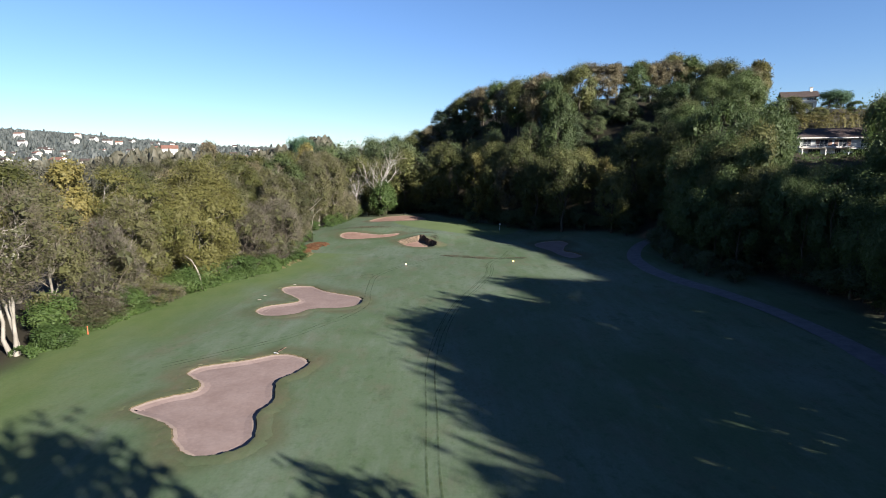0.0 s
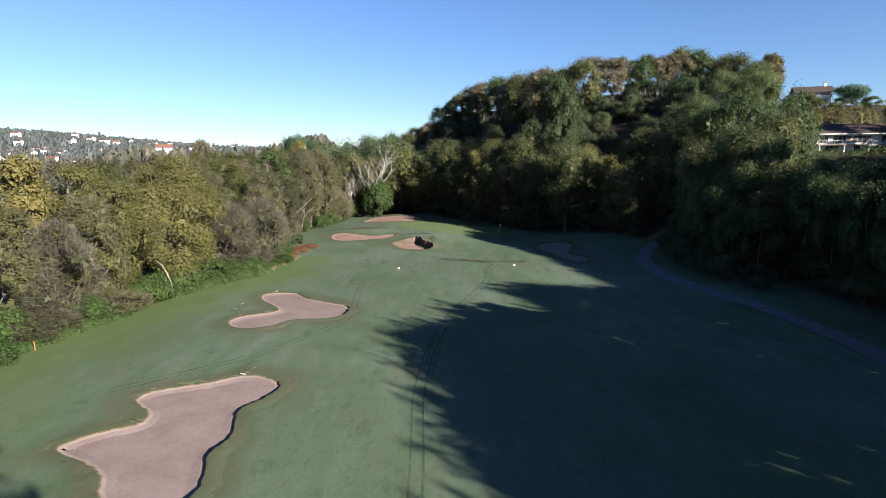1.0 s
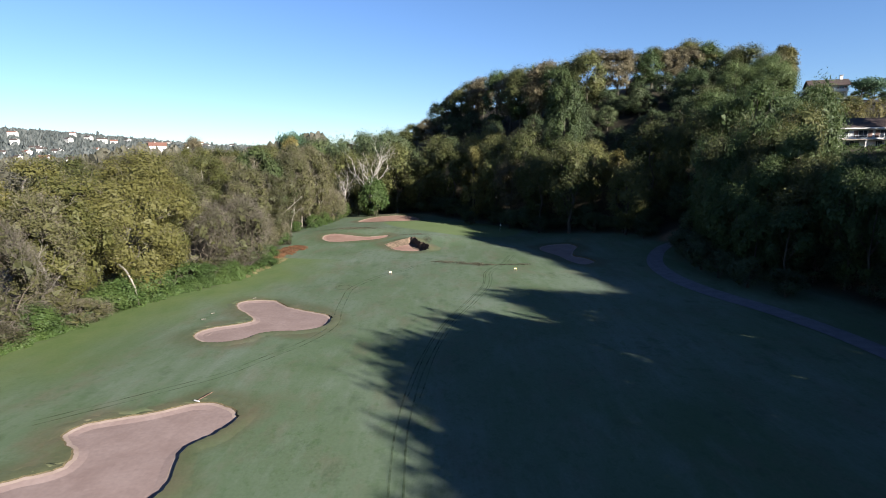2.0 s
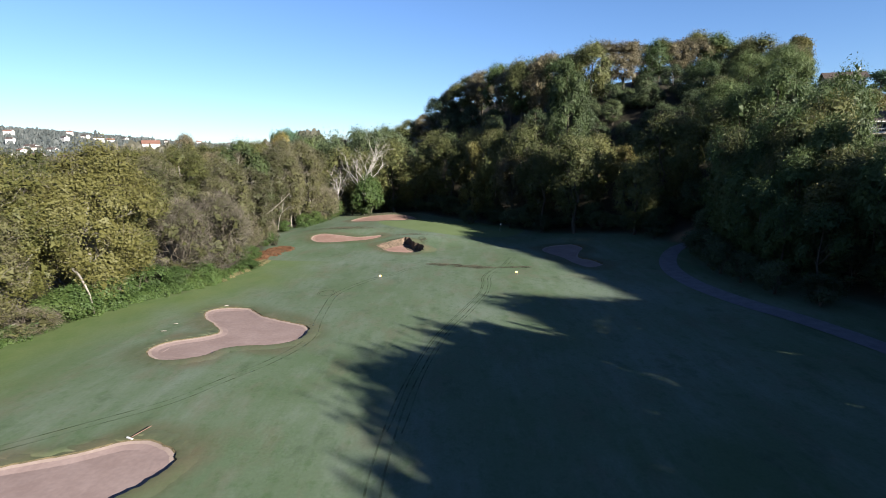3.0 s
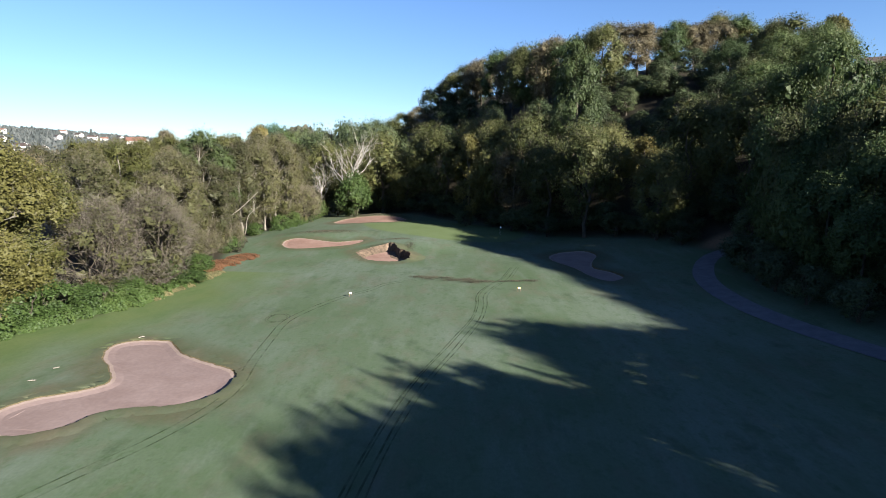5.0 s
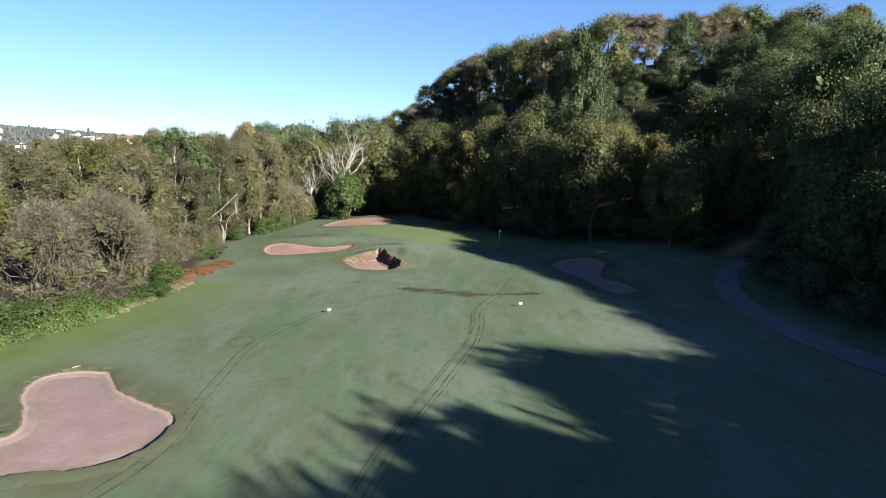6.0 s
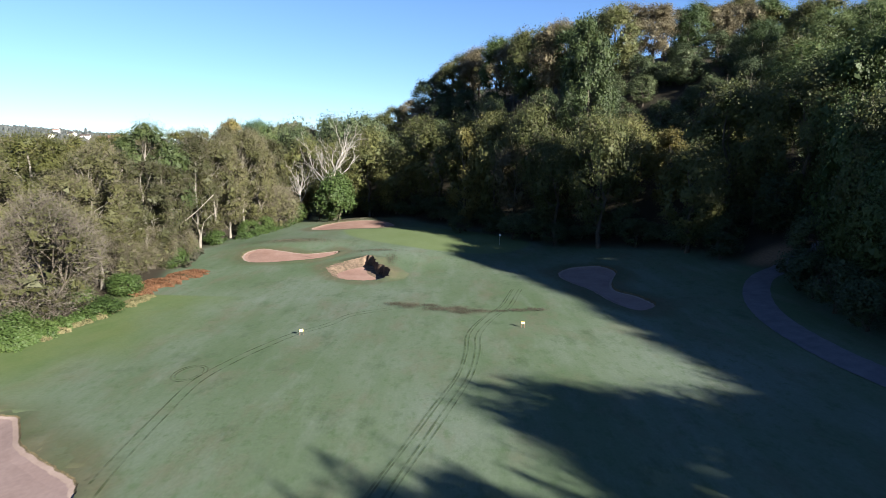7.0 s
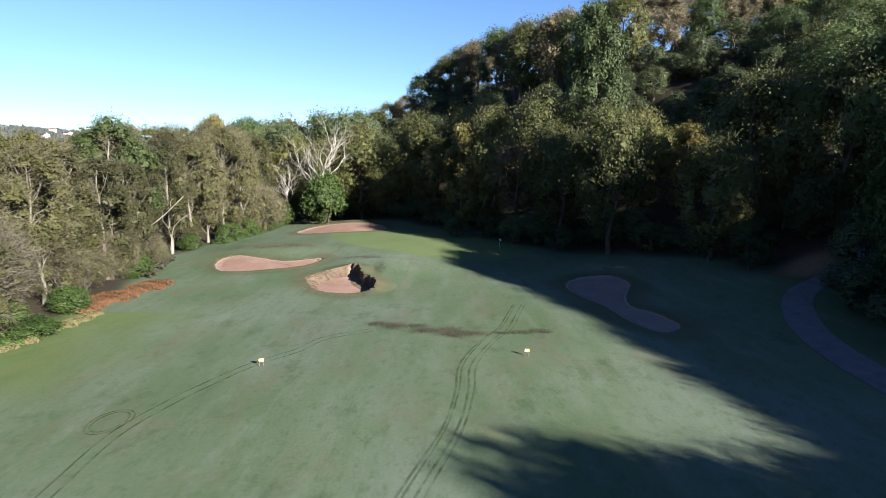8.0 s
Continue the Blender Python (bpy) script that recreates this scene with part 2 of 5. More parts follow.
def line_distance(x, y, line, closed=False):
    """Distance from points to a line, and the side: positive to the right of its course."""
    pts = np.array(line, float)
    ends = np.roll(pts, -1, 0) if closed else pts[1:]
    best = np.full(np.shape(x), 1e9)
    side = np.zeros(np.shape(x))
    for (ax, ay), (bx, by) in zip(pts if closed else pts[:-1], ends):
        dx, dy = bx - ax, by - ay
        t = np.clip(((x - ax) * dx + (y - ay) * dy) / (dx * dx + dy * dy + 1e-9), 0, 1)
        px, py = x - ax - t * dx, y - ay - t * dy
        d = np.hypot(px, py)
        near = d < best
        side = np.where(near, np.sign(py * -dx + px * dy), side)
        best = np.where(near, d, best)
    return best, side


def inside(x, y, ring):
    hit = np.zeros(np.shape(x), bool)
    for (ax, ay), (bx, by) in zip(ring, np.roll(ring, -1, 0)):
        cross = (ay > y) != (by > y)
        hit ^= cross & (x < (bx - ax) * (y - ay) / (by - ay + 1e-12) + ax)
    return hit


HILL_FOOT = [(54, -140), (51, -40), (50, 20), (52, 45), (58, 70), (55, 100), (52, 128), (43, 150), (31, 165), (19, 182), (0, 202), (-16, 216), (-46, 247), (-130, 340)]
WOOD_EDGE = [(-42, 20), (-44, 45), (-48, 62), (-46, 76), (-43, 93), (-39, 100), (-36, 107), (-33, 116), (-34, 128), (-36, 146), (-41, 163), (-39, 180), (-36, 200), (-33, 224)]


def land(x, y):
    """Height of the ground, before the bunkers are cut."""
    x, y = np.asarray(x, float), np.asarray(y, float)
    z = 0.25 * np.sin(x / 11 + 0.6) * np.sin(y / 17 + 1.1) + 0.12 * np.sin(x / 4.7 + y / 6.1)
    z = z * (1 - smooth(300, 700, np.hypot(x, y)))
    z = z + 2.4 * smooth(24, 55, x) * smooth(60, 150, y) + 0.9 * smooth(30, 58, x)
    z = z + 1.1 * np.exp(-(((x + 8) / 24) ** 2 + ((y - 178) / 24) ** 2) ** 1.5)
    z = z + 1.5 * np.exp(-(((x + 15) / 15) ** 2 + ((y - 206) / 8) ** 2))
    z = z + 0.9 * np.exp(-(((x + 4) / 9) ** 2 + ((y - 153) / 9) ** 2))
    z = z + 0.9 * np.exp(-(((x + 22) / 12) ** 2 + ((y - 166) / 6) ** 2))
    d, side = line_distance(x, y, WOOD_EDGE)
    z = z + 1.8 * smooth(0, 14, -d * side) * (y > 10)
    d, side = line_distance(x, y, HILL_FOOT)
    d = np.where(side > 0, d, 0)
    crest = (28 - 9 * smooth(70, 110, x) + 19 * smooth(130, 230, y)) * (0.45 + 0.55 * smooth(-45, 12, x)) * smooth(-175, -70, x)
    z = z + crest * (1 - np.exp(-(d / 38) ** 1.4))
    far = smooth(450, 1050, y) * (44 * np.exp(-((x + 950) / 380) ** 2) + 20)
    z = z + 13 * np.exp(-(((x + 207) / 45) ** 2 + ((y - 424) / 45) ** 2))
    return z + far * smooth(60, -160, x) + 4 * smooth(230, 420, y) * smooth(60, -60, x)


BUNKERS = {
    "near": [(-28.2, 46.2), (-26.3, 48.9), (-24.2, 50.3), (-24.6, 52.4), (-26.9, 54.7), (-26.1, 57.0), (-22.4, 58.7), (-19.1, 60.5), (-16.3, 59.8), (-14.7, 57.8), (-15.3, 55.2), (-16.8, 52.8),
             (-15.8, 48.4), (-16.4, 45.6), (-15.3, 41.1), (-16.8, 38.9), (-19.1, 38.6), (-21.3, 40.3), (-23.0, 43.0), (-25.2, 44.5)],
    "middle": [(-27.3, 77.7), (-27.8, 79.6), (-26.5, 81.6), (-23.9, 83.3), (-23.0, 85.0), (-25.0, 88.2), (-27.2, 91.0), (-28.3, 94.0), (-27.1, 96.0), (-23.6, 96.2), (-20.0, 92.2), (-16.6, 89.9),
               (-13.8, 88.0), (-12.8, 85.9), (-13.2, 82.7), (-15.0, 80.8), (-17.9, 80.0), (-19.9, 79.0), (-20.9, 76.9), (-22.9, 75.6), (-25.3, 75.8)],
    "pot": [(-11.9, 144.6), (-11.3, 147.4), (-9.2, 149.4), (-6.6, 150.2), (-5.0, 148.8), (-4.3, 146.0), (-2.6, 143.6), (-1.5, 141.4), (-2.2, 139.0), (-4.2, 137.6), (-7.2, 137.9), (-9.9, 140.2)],
    "long": [(-29.0, 154.6), (-29.7, 158.8), (-27.4, 160.7), (-22.7, 158.6), (-18.4, 156.6), (-15.6, 157.2), (-12.6, 158.0), (-12.8, 154.6), (-15.6, 152.0), (-21.8, 150.3), (-26.2, 151.0)],
    "back": [(-25.6, 190.5), (-23.8, 199.0), (-15.9, 202.8), (-8.6, 200.8), (-6.0, 195.0), (-10.8, 189.5), (-19.9, 185.6)],
    "shaded": [(23.6, 140.0), (24.6, 144.4), (27.4, 147.4), (31.4, 147.0), (32.9, 142.4), (30.6, 136.6), (29.6, 131.6), (31.4, 127.4), (31.9, 123.4), (29.4, 121.0), (27.2, 124.6), (26.0, 131.4), (24.4, 136.0)],
}
DEPTH = {"near": 0.24, "middle": 0.22, "pot": 0.9, "long": 0.16, "back": 0.16, "shaded": 0.3}
RINGS = {key: closed_curve(pts, 7) for key, pts in BUNKERS.items()}
GREEN_RING = closed_curve([(-16.5, 186), (-9, 189), (-4, 193), (5, 190), (17, 184), (24, 172), (18, 162), (6, 160), (-3, 164), (-12, 172)], 6)


def mesh_object(name, verts, faces, material=None, parent=None, smooth_faces=False):
    me = bpy.data.meshes.new(name)
    me.from_pydata([tuple(v) for v in verts], [], [tuple(f) for f in faces])
    if material:
        me.materials.append(material)
    if smooth_faces:
        me.polygons.foreach_set("use_smooth", [True] * len(me.polygons))
    me.update()
    ob = new(name, me)
    if parent:
        ob.parent = parent
    return ob


def spread(a, b, step, far_low, far_high):
    """Grid lines: even steps from a to b, then ever wider ones out to the far ends."""
    lines = list(np.arange(a, b + 0.01, step))
    s, low = step, lines[0]
    while low > far_low:
        s *= 1.13
        low -= s
        lines.insert(0, low)
    s, high = step, lines[-1]
    while high < far_high:
        s *= 1.09 if high < 320 else 1.16
        high += s
        lines.append(high)
    return np.array(lines)


def build_ground():
    xs = spread(-52, 60, 0.62, -3000, 2600)
    ys = spread(28, 214, 0.66, -700, 4200)
    gx, gy = np.meshgrid(xs, ys)
    z = land(gx, gy)
    near_sand = np.full(gx.shape, 1e9)
    for key, ring in RINGS.items():
        x0, y0, x1, y1 = *(ring.min(0) - 6), *(ring.max(0) + 6)
        box = (gx > x0) & (gx < x1) & (gy > y0) & (gy < y1)
        d, _ = line_distance(gx[box], gy[box], ring, True)
        within = inside(gx[box], gy[box], ring)
        z[box] -= np.where(within, DEPTH[key] + 0.8, 0)
        near_sand[box] = np.minimum(near_sand[box], np.where(within, 0, d))
    nx, ny = len(xs), len(ys)
    verts = np.stack([gx, gy, z], -1).reshape(-1, 3)
    i = (np.arange(ny - 1)[:, None] * nx + np.arange(nx - 1)[None]).reshape(-1)
    faces = np.stack([i, i + 1, i + 1 + nx, i + nx], -1)
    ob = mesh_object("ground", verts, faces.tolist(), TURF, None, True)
    x, y = gx.reshape(-1), gy.reshape(-1)
    dw, sw = line_distance(x, y, WOOD_EDGE)
    dh, sh = line_distance(x, y, HILL_FOOT)
    dg, _ = line_distance(x, y, GREEN_RING, True)
    on_green = np.where(inside(x, y, GREEN_RING), dg, -dg)
    wobble = 1.5 * np.sin(x / 3.1) * np.sin(y / 2.7 + 1) + 0.8 * np.sin(x / 1.3 + y / 1.9)
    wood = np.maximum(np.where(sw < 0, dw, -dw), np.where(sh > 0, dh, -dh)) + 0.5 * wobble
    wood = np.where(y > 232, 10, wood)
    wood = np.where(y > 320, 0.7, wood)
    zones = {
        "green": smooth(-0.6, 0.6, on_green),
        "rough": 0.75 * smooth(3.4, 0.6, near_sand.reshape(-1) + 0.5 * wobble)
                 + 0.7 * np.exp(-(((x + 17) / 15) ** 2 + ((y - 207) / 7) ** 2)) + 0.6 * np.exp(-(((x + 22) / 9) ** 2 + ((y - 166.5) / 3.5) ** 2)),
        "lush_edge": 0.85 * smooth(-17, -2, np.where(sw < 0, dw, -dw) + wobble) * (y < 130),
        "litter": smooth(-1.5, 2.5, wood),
        "bank": np.exp(-(((x - 52.5) / 3.6) ** 2 + ((y - 135.6) / 2.6) ** 2) ** 2),
    }
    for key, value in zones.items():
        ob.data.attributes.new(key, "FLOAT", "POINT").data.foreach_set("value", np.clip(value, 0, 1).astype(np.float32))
    return tagged(ob, "dewy mown golf fairway running into leaf-littered woodland ground painted dark as shade", "ground", kind="structure")


build_ground()


def ring_normals(ring):
    t = np.roll(ring, -1, 0) - np.roll(ring, 1, 0)
    n = np.stack([t[:, 1], -t[:, 0]], -1) / (np.linalg.norm(t, axis=1)[:, None] + 1e-9)
    area = np.sum(ring[:, 0] * np.roll(ring[:, 1], -1) - np.roll(ring[:, 0], -1) * ring[:, 1])
    return n if area > 0 else -n


def filled(ring_xyz):
    """Triangles over a closed ring."""
    bm = bmesh.new()
    vs = [bm.verts.new(p) for p in ring_xyz]
    edges = [bm.edges.new((vs[i], vs[(i + 1) % len(vs)])) for i in range(len(vs))]
    bmesh.ops.triangle_fill(bm, use_beauty=True, edges=edges)
    return bm


def build_bunker(key, sand, label):
    ring, depth = RINGS[key], DEPTH[key]
    out = ring_normals(ring)
    n = len(ring)
    rng = np.random.default_rng(len(key) * 7 + n)
    ragged = ring + out * rng.normal(0, 0.16 if key == 'pot' else 0.05, n)[:, None]
    ground = land(ring[:, 0], ring[:, 1])
    shady = np.clip(out @ np.array([0.75, -0.66]), 0, 1)
    wall = 0.05 + (depth * 0.9) * shady ** 0.8
    thing = new("sand_bunker")
    thing.location = (*ring.mean(0), float(ground.mean()) - depth)
    back = Matrix.Translation(-thing.location)

    def band(name, rows, material):
        verts = np.concatenate(rows)
        faces = [(r * n + i, r * n + (i + 1) % n, (r + 1) * n + (i + 1) % n, (r + 1) * n + i) for r in range(len(rows) - 1) for i in range(n)]
        ob = mesh_object(name, verts, faces, material, None, True)
        ob.data.transform(back)
        ob.parent = thing
        return ob

    def row(offset, z):
        p = (ragged if abs(offset) < 0.4 else ring) + out * offset
        return np.column_stack([p, z])

    raised = 0.02 + 0.1 * shady
    if key == "pot":
        raised = 0.04 + 0.75 * np.clip(out @ np.array([0.75, 0.66]), 0, 1)
    far_out = ring + out * (3.2 if key == "pot" else 2.0)
    mid_out = ring + out * 0.9
    collar = band("turf_collar", [
        np.column_stack([far_out, land(far_out[:, 0], far_out[:, 1]) - 0.06]),
        np.column_stack([mid_out, land(mid_out[:, 0], mid_out[:, 1]) + 0.35 * raised + rng.normal(0, 0.02, n)]),
        row(0.25, ground + raised + rng.normal(0, 0.03, n)), row(0.0, ground + raised - 0.02)], TURF)
    collar.data.attributes.new("rough", "FLOAT", "POINT").data.foreach_set("value", np.repeat([0.4, 0.62, 0.75, 0.8], n).astype(np.float32))
    face_material = FACE if key == "pot" else EARTH
    if key == "pot":
        wall = 0.1 + 0.75 * np.clip(out @ np.array([0.6, 0.8]), 0, 1)
    inset = np.where(shady > 0.4, -0.1, -0.14) if key != "pot" else -0.15 - 0.7 * np.clip(out @ np.array([-0.3, 0.95]), 0, 1)
    foot = ragged + out * np.reshape(inset, (-1, 1))
    band("cut_face", [row(0.0, ground + raised - 0.02), np.column_stack([(ragged + foot) / 2 + out * 0.03, ground + raised * 0.5 - wall * 0.5]), np.column_stack([foot, ground - wall])], face_material)
    floor = ring - out * (np.abs(np.reshape(inset, (-1, 1))) + (1.3 if key == 'pot' else 0.9))
    drop = np.maximum(wall + 0.05, depth)
    edge = [np.column_stack([foot, ground - wall]), np.column_stack([floor, ground - drop])]
    if key != "pot":
        rim = np.column_stack([foot * 0.66 + floor * 0.34, ground - wall * 0.66 - drop * 0.34])
        band("sand_rim", [edge[0], rim], SAND_EDGE)
        edge[0] = rim
    band("sand_slope", edge, FACE if key == "pot" else sand)
    bm = filled(edge[1])
    bmesh.ops.subdivide_edges(bm, edges=[e for e in bm.edges if e.calc_length() > 2.5], cuts=1, use_grid_fill=False)
    bmesh.ops.triangulate(bm, faces=bm.faces[:])
    bmesh.ops.recalc_face_normals(bm, faces=bm.faces[:])
    for v in bm.verts:
        if len(v.link_edges) and not v.is_boundary:
            v.co.z += 0.02 * math.sin(v.co.x * 0.9) * math.sin(v.co.y * 0.7)
    me = bpy.data.meshes.new("sand_bed")
    bm.to_mesh(me)
    bm.free()
    me.materials.append(sand)
    me.polygons.foreach_set("use_smooth", [True] * len(me.polygons))
    me.transform(back)
    bed = new("sand_bed", me)
    bed.parent = thing
    return tagged(thing, label, "sand bunker", group="sand bunkers on the golf hole")


build_bunker("near", SAND, "large curved bunker of smooth pinkish sand with cut turf lip")
build_bunker("middle", SAND, "boomerang shaped bunker of pinkish sand beside the fairway")
build_bunker("pot", RED_SAND, "deep bunker with eroded earth face and pale sand floor")
build_bunker("long", RED_SAND, "long narrow bunker of reddish sand before the green")
build_bunker("back", RED_SAND, "long bunker of orange sand behind the putting green")
build_bunker("shaded", SAND, "winding bunker of grey-pink sand lying in tree shade")


def strip(name, centre, width, material, lift=0.03, cross=2):
    """A flat band laid along a line on the ground."""
    line = open_curve(centre, 0.5)
    t = np.gradient(line, axis=0)
    t /= np.linalg.norm(t, axis=1)[:, None]
    side = np.stack([t[:, 1], -t[:, 0]], -1)
    rng = np.random.default_rng(len(line))
    rows = []
    for k in range(cross + 1):
        p = line + side * (k / cross - 0.5) * width + side * rng.normal(0, 0.02 * min(width, 1.5), len(line))[:, None] + side * (0.05 * np.sin(np.arange(len(line)) * 0.21 + width * 9))[:, None]
        rows.append(np.column_stack([p, land(p[:, 0], p[:, 1]) + lift]))
    n = len(line)
    verts = np.concatenate(rows)
    faces = [(r * n + i, r * n + i + 1, (r + 1) * n + i + 1, (r + 1) * n + i) for r in range(cross) for i in range(n - 1)]
    return mesh_object(name, verts, faces, material, None, True)


def tyre_tracks(line, gauge, width=0.16):
    line = np.array(line, float)
    t = np.gradient(line, axis=0)
    t /= np.linalg.norm(t, axis=1)[:, None]
    side = np.stack([t[:, 1], -t[:, 0]], -1)
    for s in (-0.5, 0.5):
        ob = strip("tyre_track", line + side * gauge * s, width, TRACK, 0.035, 1)
        tagged(ob, "dark wheel track pressed into dewy grass", "tyre track", kind="structure")


MAIN_TRACK = [(-0.4, 30), (-1.2, 49.6), (-1.2, 62), (0.6, 76), (3.4, 87), (5.9, 95.1), (7.8, 100.7), (8.5, 103.5), (9.1, 107.7), (9.6, 112.6), (11.9, 119.4), (13.7, 123.2), (16.2, 131.8)]
tyre_tracks(MAIN_TRACK, 0.95)
tyre_tracks([(x + 0.35, y) for x, y in MAIN_TRACK[2:]], 1.1, 0.12)
tyre_tracks([(-30.5, 56.5), (-27.4, 59.3), (-23.7, 62.5), (-19.3, 66.3), (-16.5, 70.8), (-14.0, 75.6), (-12.1, 82.9), (-12.6, 90), (-13.0, 95.7), (-13.1, 101.4), (-11.9, 106.1), (-10.4, 110.3), (-8.7, 113.8), (-5.5, 117.2), (-3.8, 120), (0.5, 122)], 0.85, 0.16)
tyre_tracks([(-14.5 + 1.2 * math.cos(k * 0.6), 103.3 + 1.6 * math.sin(k * 0.6)) for k in range(11)], 0.3, 0.14)
tagged(strip("cart_path", [(62, 134), (56, 132.8), (51.5, 131.6), (47.6, 129.2), (44.3, 124.7), (41.8, 118.8), (40.4, 111.6), (40.4, 104), (42.5, 94), (45.5, 84), (47, 70), (46, 52), (43, 30), (42, 5)], 2.9, PATH, 0.06, 4),
       "narrow worn asphalt cart path curving along the wood", "path", kind="structure")


# ---- trees ----
def unit(v):
    return v / (np.linalg.norm(v, axis=-1, keepdims=True) + 1e-9)


class Wood:
    """Collects tapered, many-sided stems for one mesh."""

    def __init__(self):
        self.v, self.f = [], []

    def stem(self, points, radii, sides=6):
        base = len(self.v)
        pts = np.array(points, float)
        t = unit(np.gradient(pts, axis=0))
        for p, d, r in zip(pts, t, radii):
            a = np.cross(d, (0.31, 0.92, 0.21))
            a /= np.linalg.norm(a)
            b = np.cross(d, a)
            for k in range(sides):
                w = 2 * math.pi * k / sides
                self.v.append(p + r * (math.cos(w) * a + math.sin(w) * b))
        for i in range(len(pts) - 1):
            for k in range(sides):
                j = base + i * sides
                self.f.append((j + k, j + (k + 1) % sides, j + sides + (k + 1) % sides, j + sides + k))
        self.f.append(tuple(base + (len(pts) - 1) * sides + k for k in range(sides)))


def bent(rng, a, b, sag, steps=5, crook=0.045):
    """A crooked line from a to b that leaves a rising."""
    a, b = np.array(a, float), np.array(b, float)
    s = np.linspace(0, 1, steps)[:, None]
    line = a + (b - a) * s
    line[:, 2:3] += sag * np.sin(math.pi * s)
    line[1:-1] += rng.normal(0, crook * np.linalg.norm(b - a), (steps - 2, 3))
    return line


def leaf_shapes(rng, centre, out, size, rise=0.55, slim=0.5, lying=0.68):
    """One pointed spray of leaves at each centre: most lie like shingles on the crown, the rest stick out of it."""
    n = len(centre)
    flat = rng.uniform(0, 1, (n, 1)) < lying
    face = unit(out + rng.normal(0, 0.3, (n, 3)) + np.array([0, 0, 0.15]))
    hang = rng.normal(0, 0.8, (n, 3)) + np.array([0, 0, rise])
    hang = unit(hang - face * np.sum(hang * face, 1, keepdims=True))
    stick = unit(0.7 * out + rng.normal(0, 0.5, (n, 3)) + np.array([0, 0, rise]))
    u = np.where(flat, hang, stick)
    w = unit(np.where(flat, np.cross(face, hang), np.cross(stick, rng.normal(0, 1, (n, 3)))))
    s = size * rng.uniform(0.65, 1.3, (n, 1))
    k = slim * rng.uniform(0.7, 1.4, (n, 1))
    a = centre + u * s * 1.1 + w * s * rng.uniform(-0.4, 0.4, (n, 1))
    b = centre - u * s * rng.uniform(0.2, 0.9, (n, 1)) + w * s * k * 1.5
    c = centre - u * s * rng.uniform(0.0, 0.8, (n, 1)) - w * s * k * 1.5
    return np.stack([a, b, c], 1).reshape(-1, 3)


def twig_shapes(rng, centre, out, length, width):
    n = len(centre)
    u = unit(out + rng.normal(0, 0.6, (n, 3)) + np.array([0, 0, 0.45]))
    w = unit(np.cross(u, rng.normal(0, 1, (n, 3))))
    ln = length * rng.uniform(0.5, 1.4, (n, 1))
    return np.stack([centre - u * ln * 0.5 - w * width, centre - u * ln * 0.4 + w * width, centre + u * ln * 0.6], 1).reshape(-1, 3)


def leaf_mesh(name, verts, material):
    n = len(verts) // 3
    me = bpy.data.meshes.new(name)
    me.vertices.add(len(verts))
    me.vertices.foreach_set("co", verts.astype(np.float32).reshape(-1))
    me.loops.add(3 * n)
    me.loops.foreach_set("vertex_index", np.arange(3 * n, dtype=np.int32))
    me.polygons.add(n)
    me.polygons.foreach_set("loop_start", np.arange(0, 3 * n, 3, dtype=np.int32))
    me.materials.append(material)
    me.update(calc_edges=True)
    return me


def crown_lobes(rng, height, radius, base, count, lobe, column=0.0):
    """Centres and sizes of the foliage masses of a crown."""
    zc, hz = (height + base) / 2, (height - base) / 2
    d = unit(rng.normal(0, 1, (count, 3)) + np.array([0, 0, 0.25]))
    k = rng.uniform(0.5, 1.0, (count, 1)) ** 0.5
    size = lobe * rng.uniform(0.55, 1.4, count)
    shape = np.array([radius - lobe * 0.8, radius - lobe * 0.8, max(hz - lobe * 0.7, 0.5)])
    c = d * k * shape
    if column < 0.5:
        low = c[:, 2] < -0.25 * hz
        c[low, :2] *= 0.85
    c[:, 2] += zc
    return c, size


def crown_points(rng, lobes, size, middle, count, squash=1.1, depth=(0.55, 1.12)):
    pick = rng.choice(len(lobes), count, p=size ** 2 / np.sum(size ** 2))
    d = unit(rng.normal(0, 1, (count, 3)) + np.array([0, 0, 0.2]))
    outward = unit(lobes[pick] - middle)
    turn = np.sum(d * outward, 1) < -0.25
    d[turn] *= -1
    r = size[pick, None] * (rng.uniform(*depth, (count, 1)) + np.abs(rng.normal(0, 0.16, (count, 1))))
    p = lobes[pick] + d * r * np.array([1, 1, squash])
    return p, unit(d + 0.4 * outward)


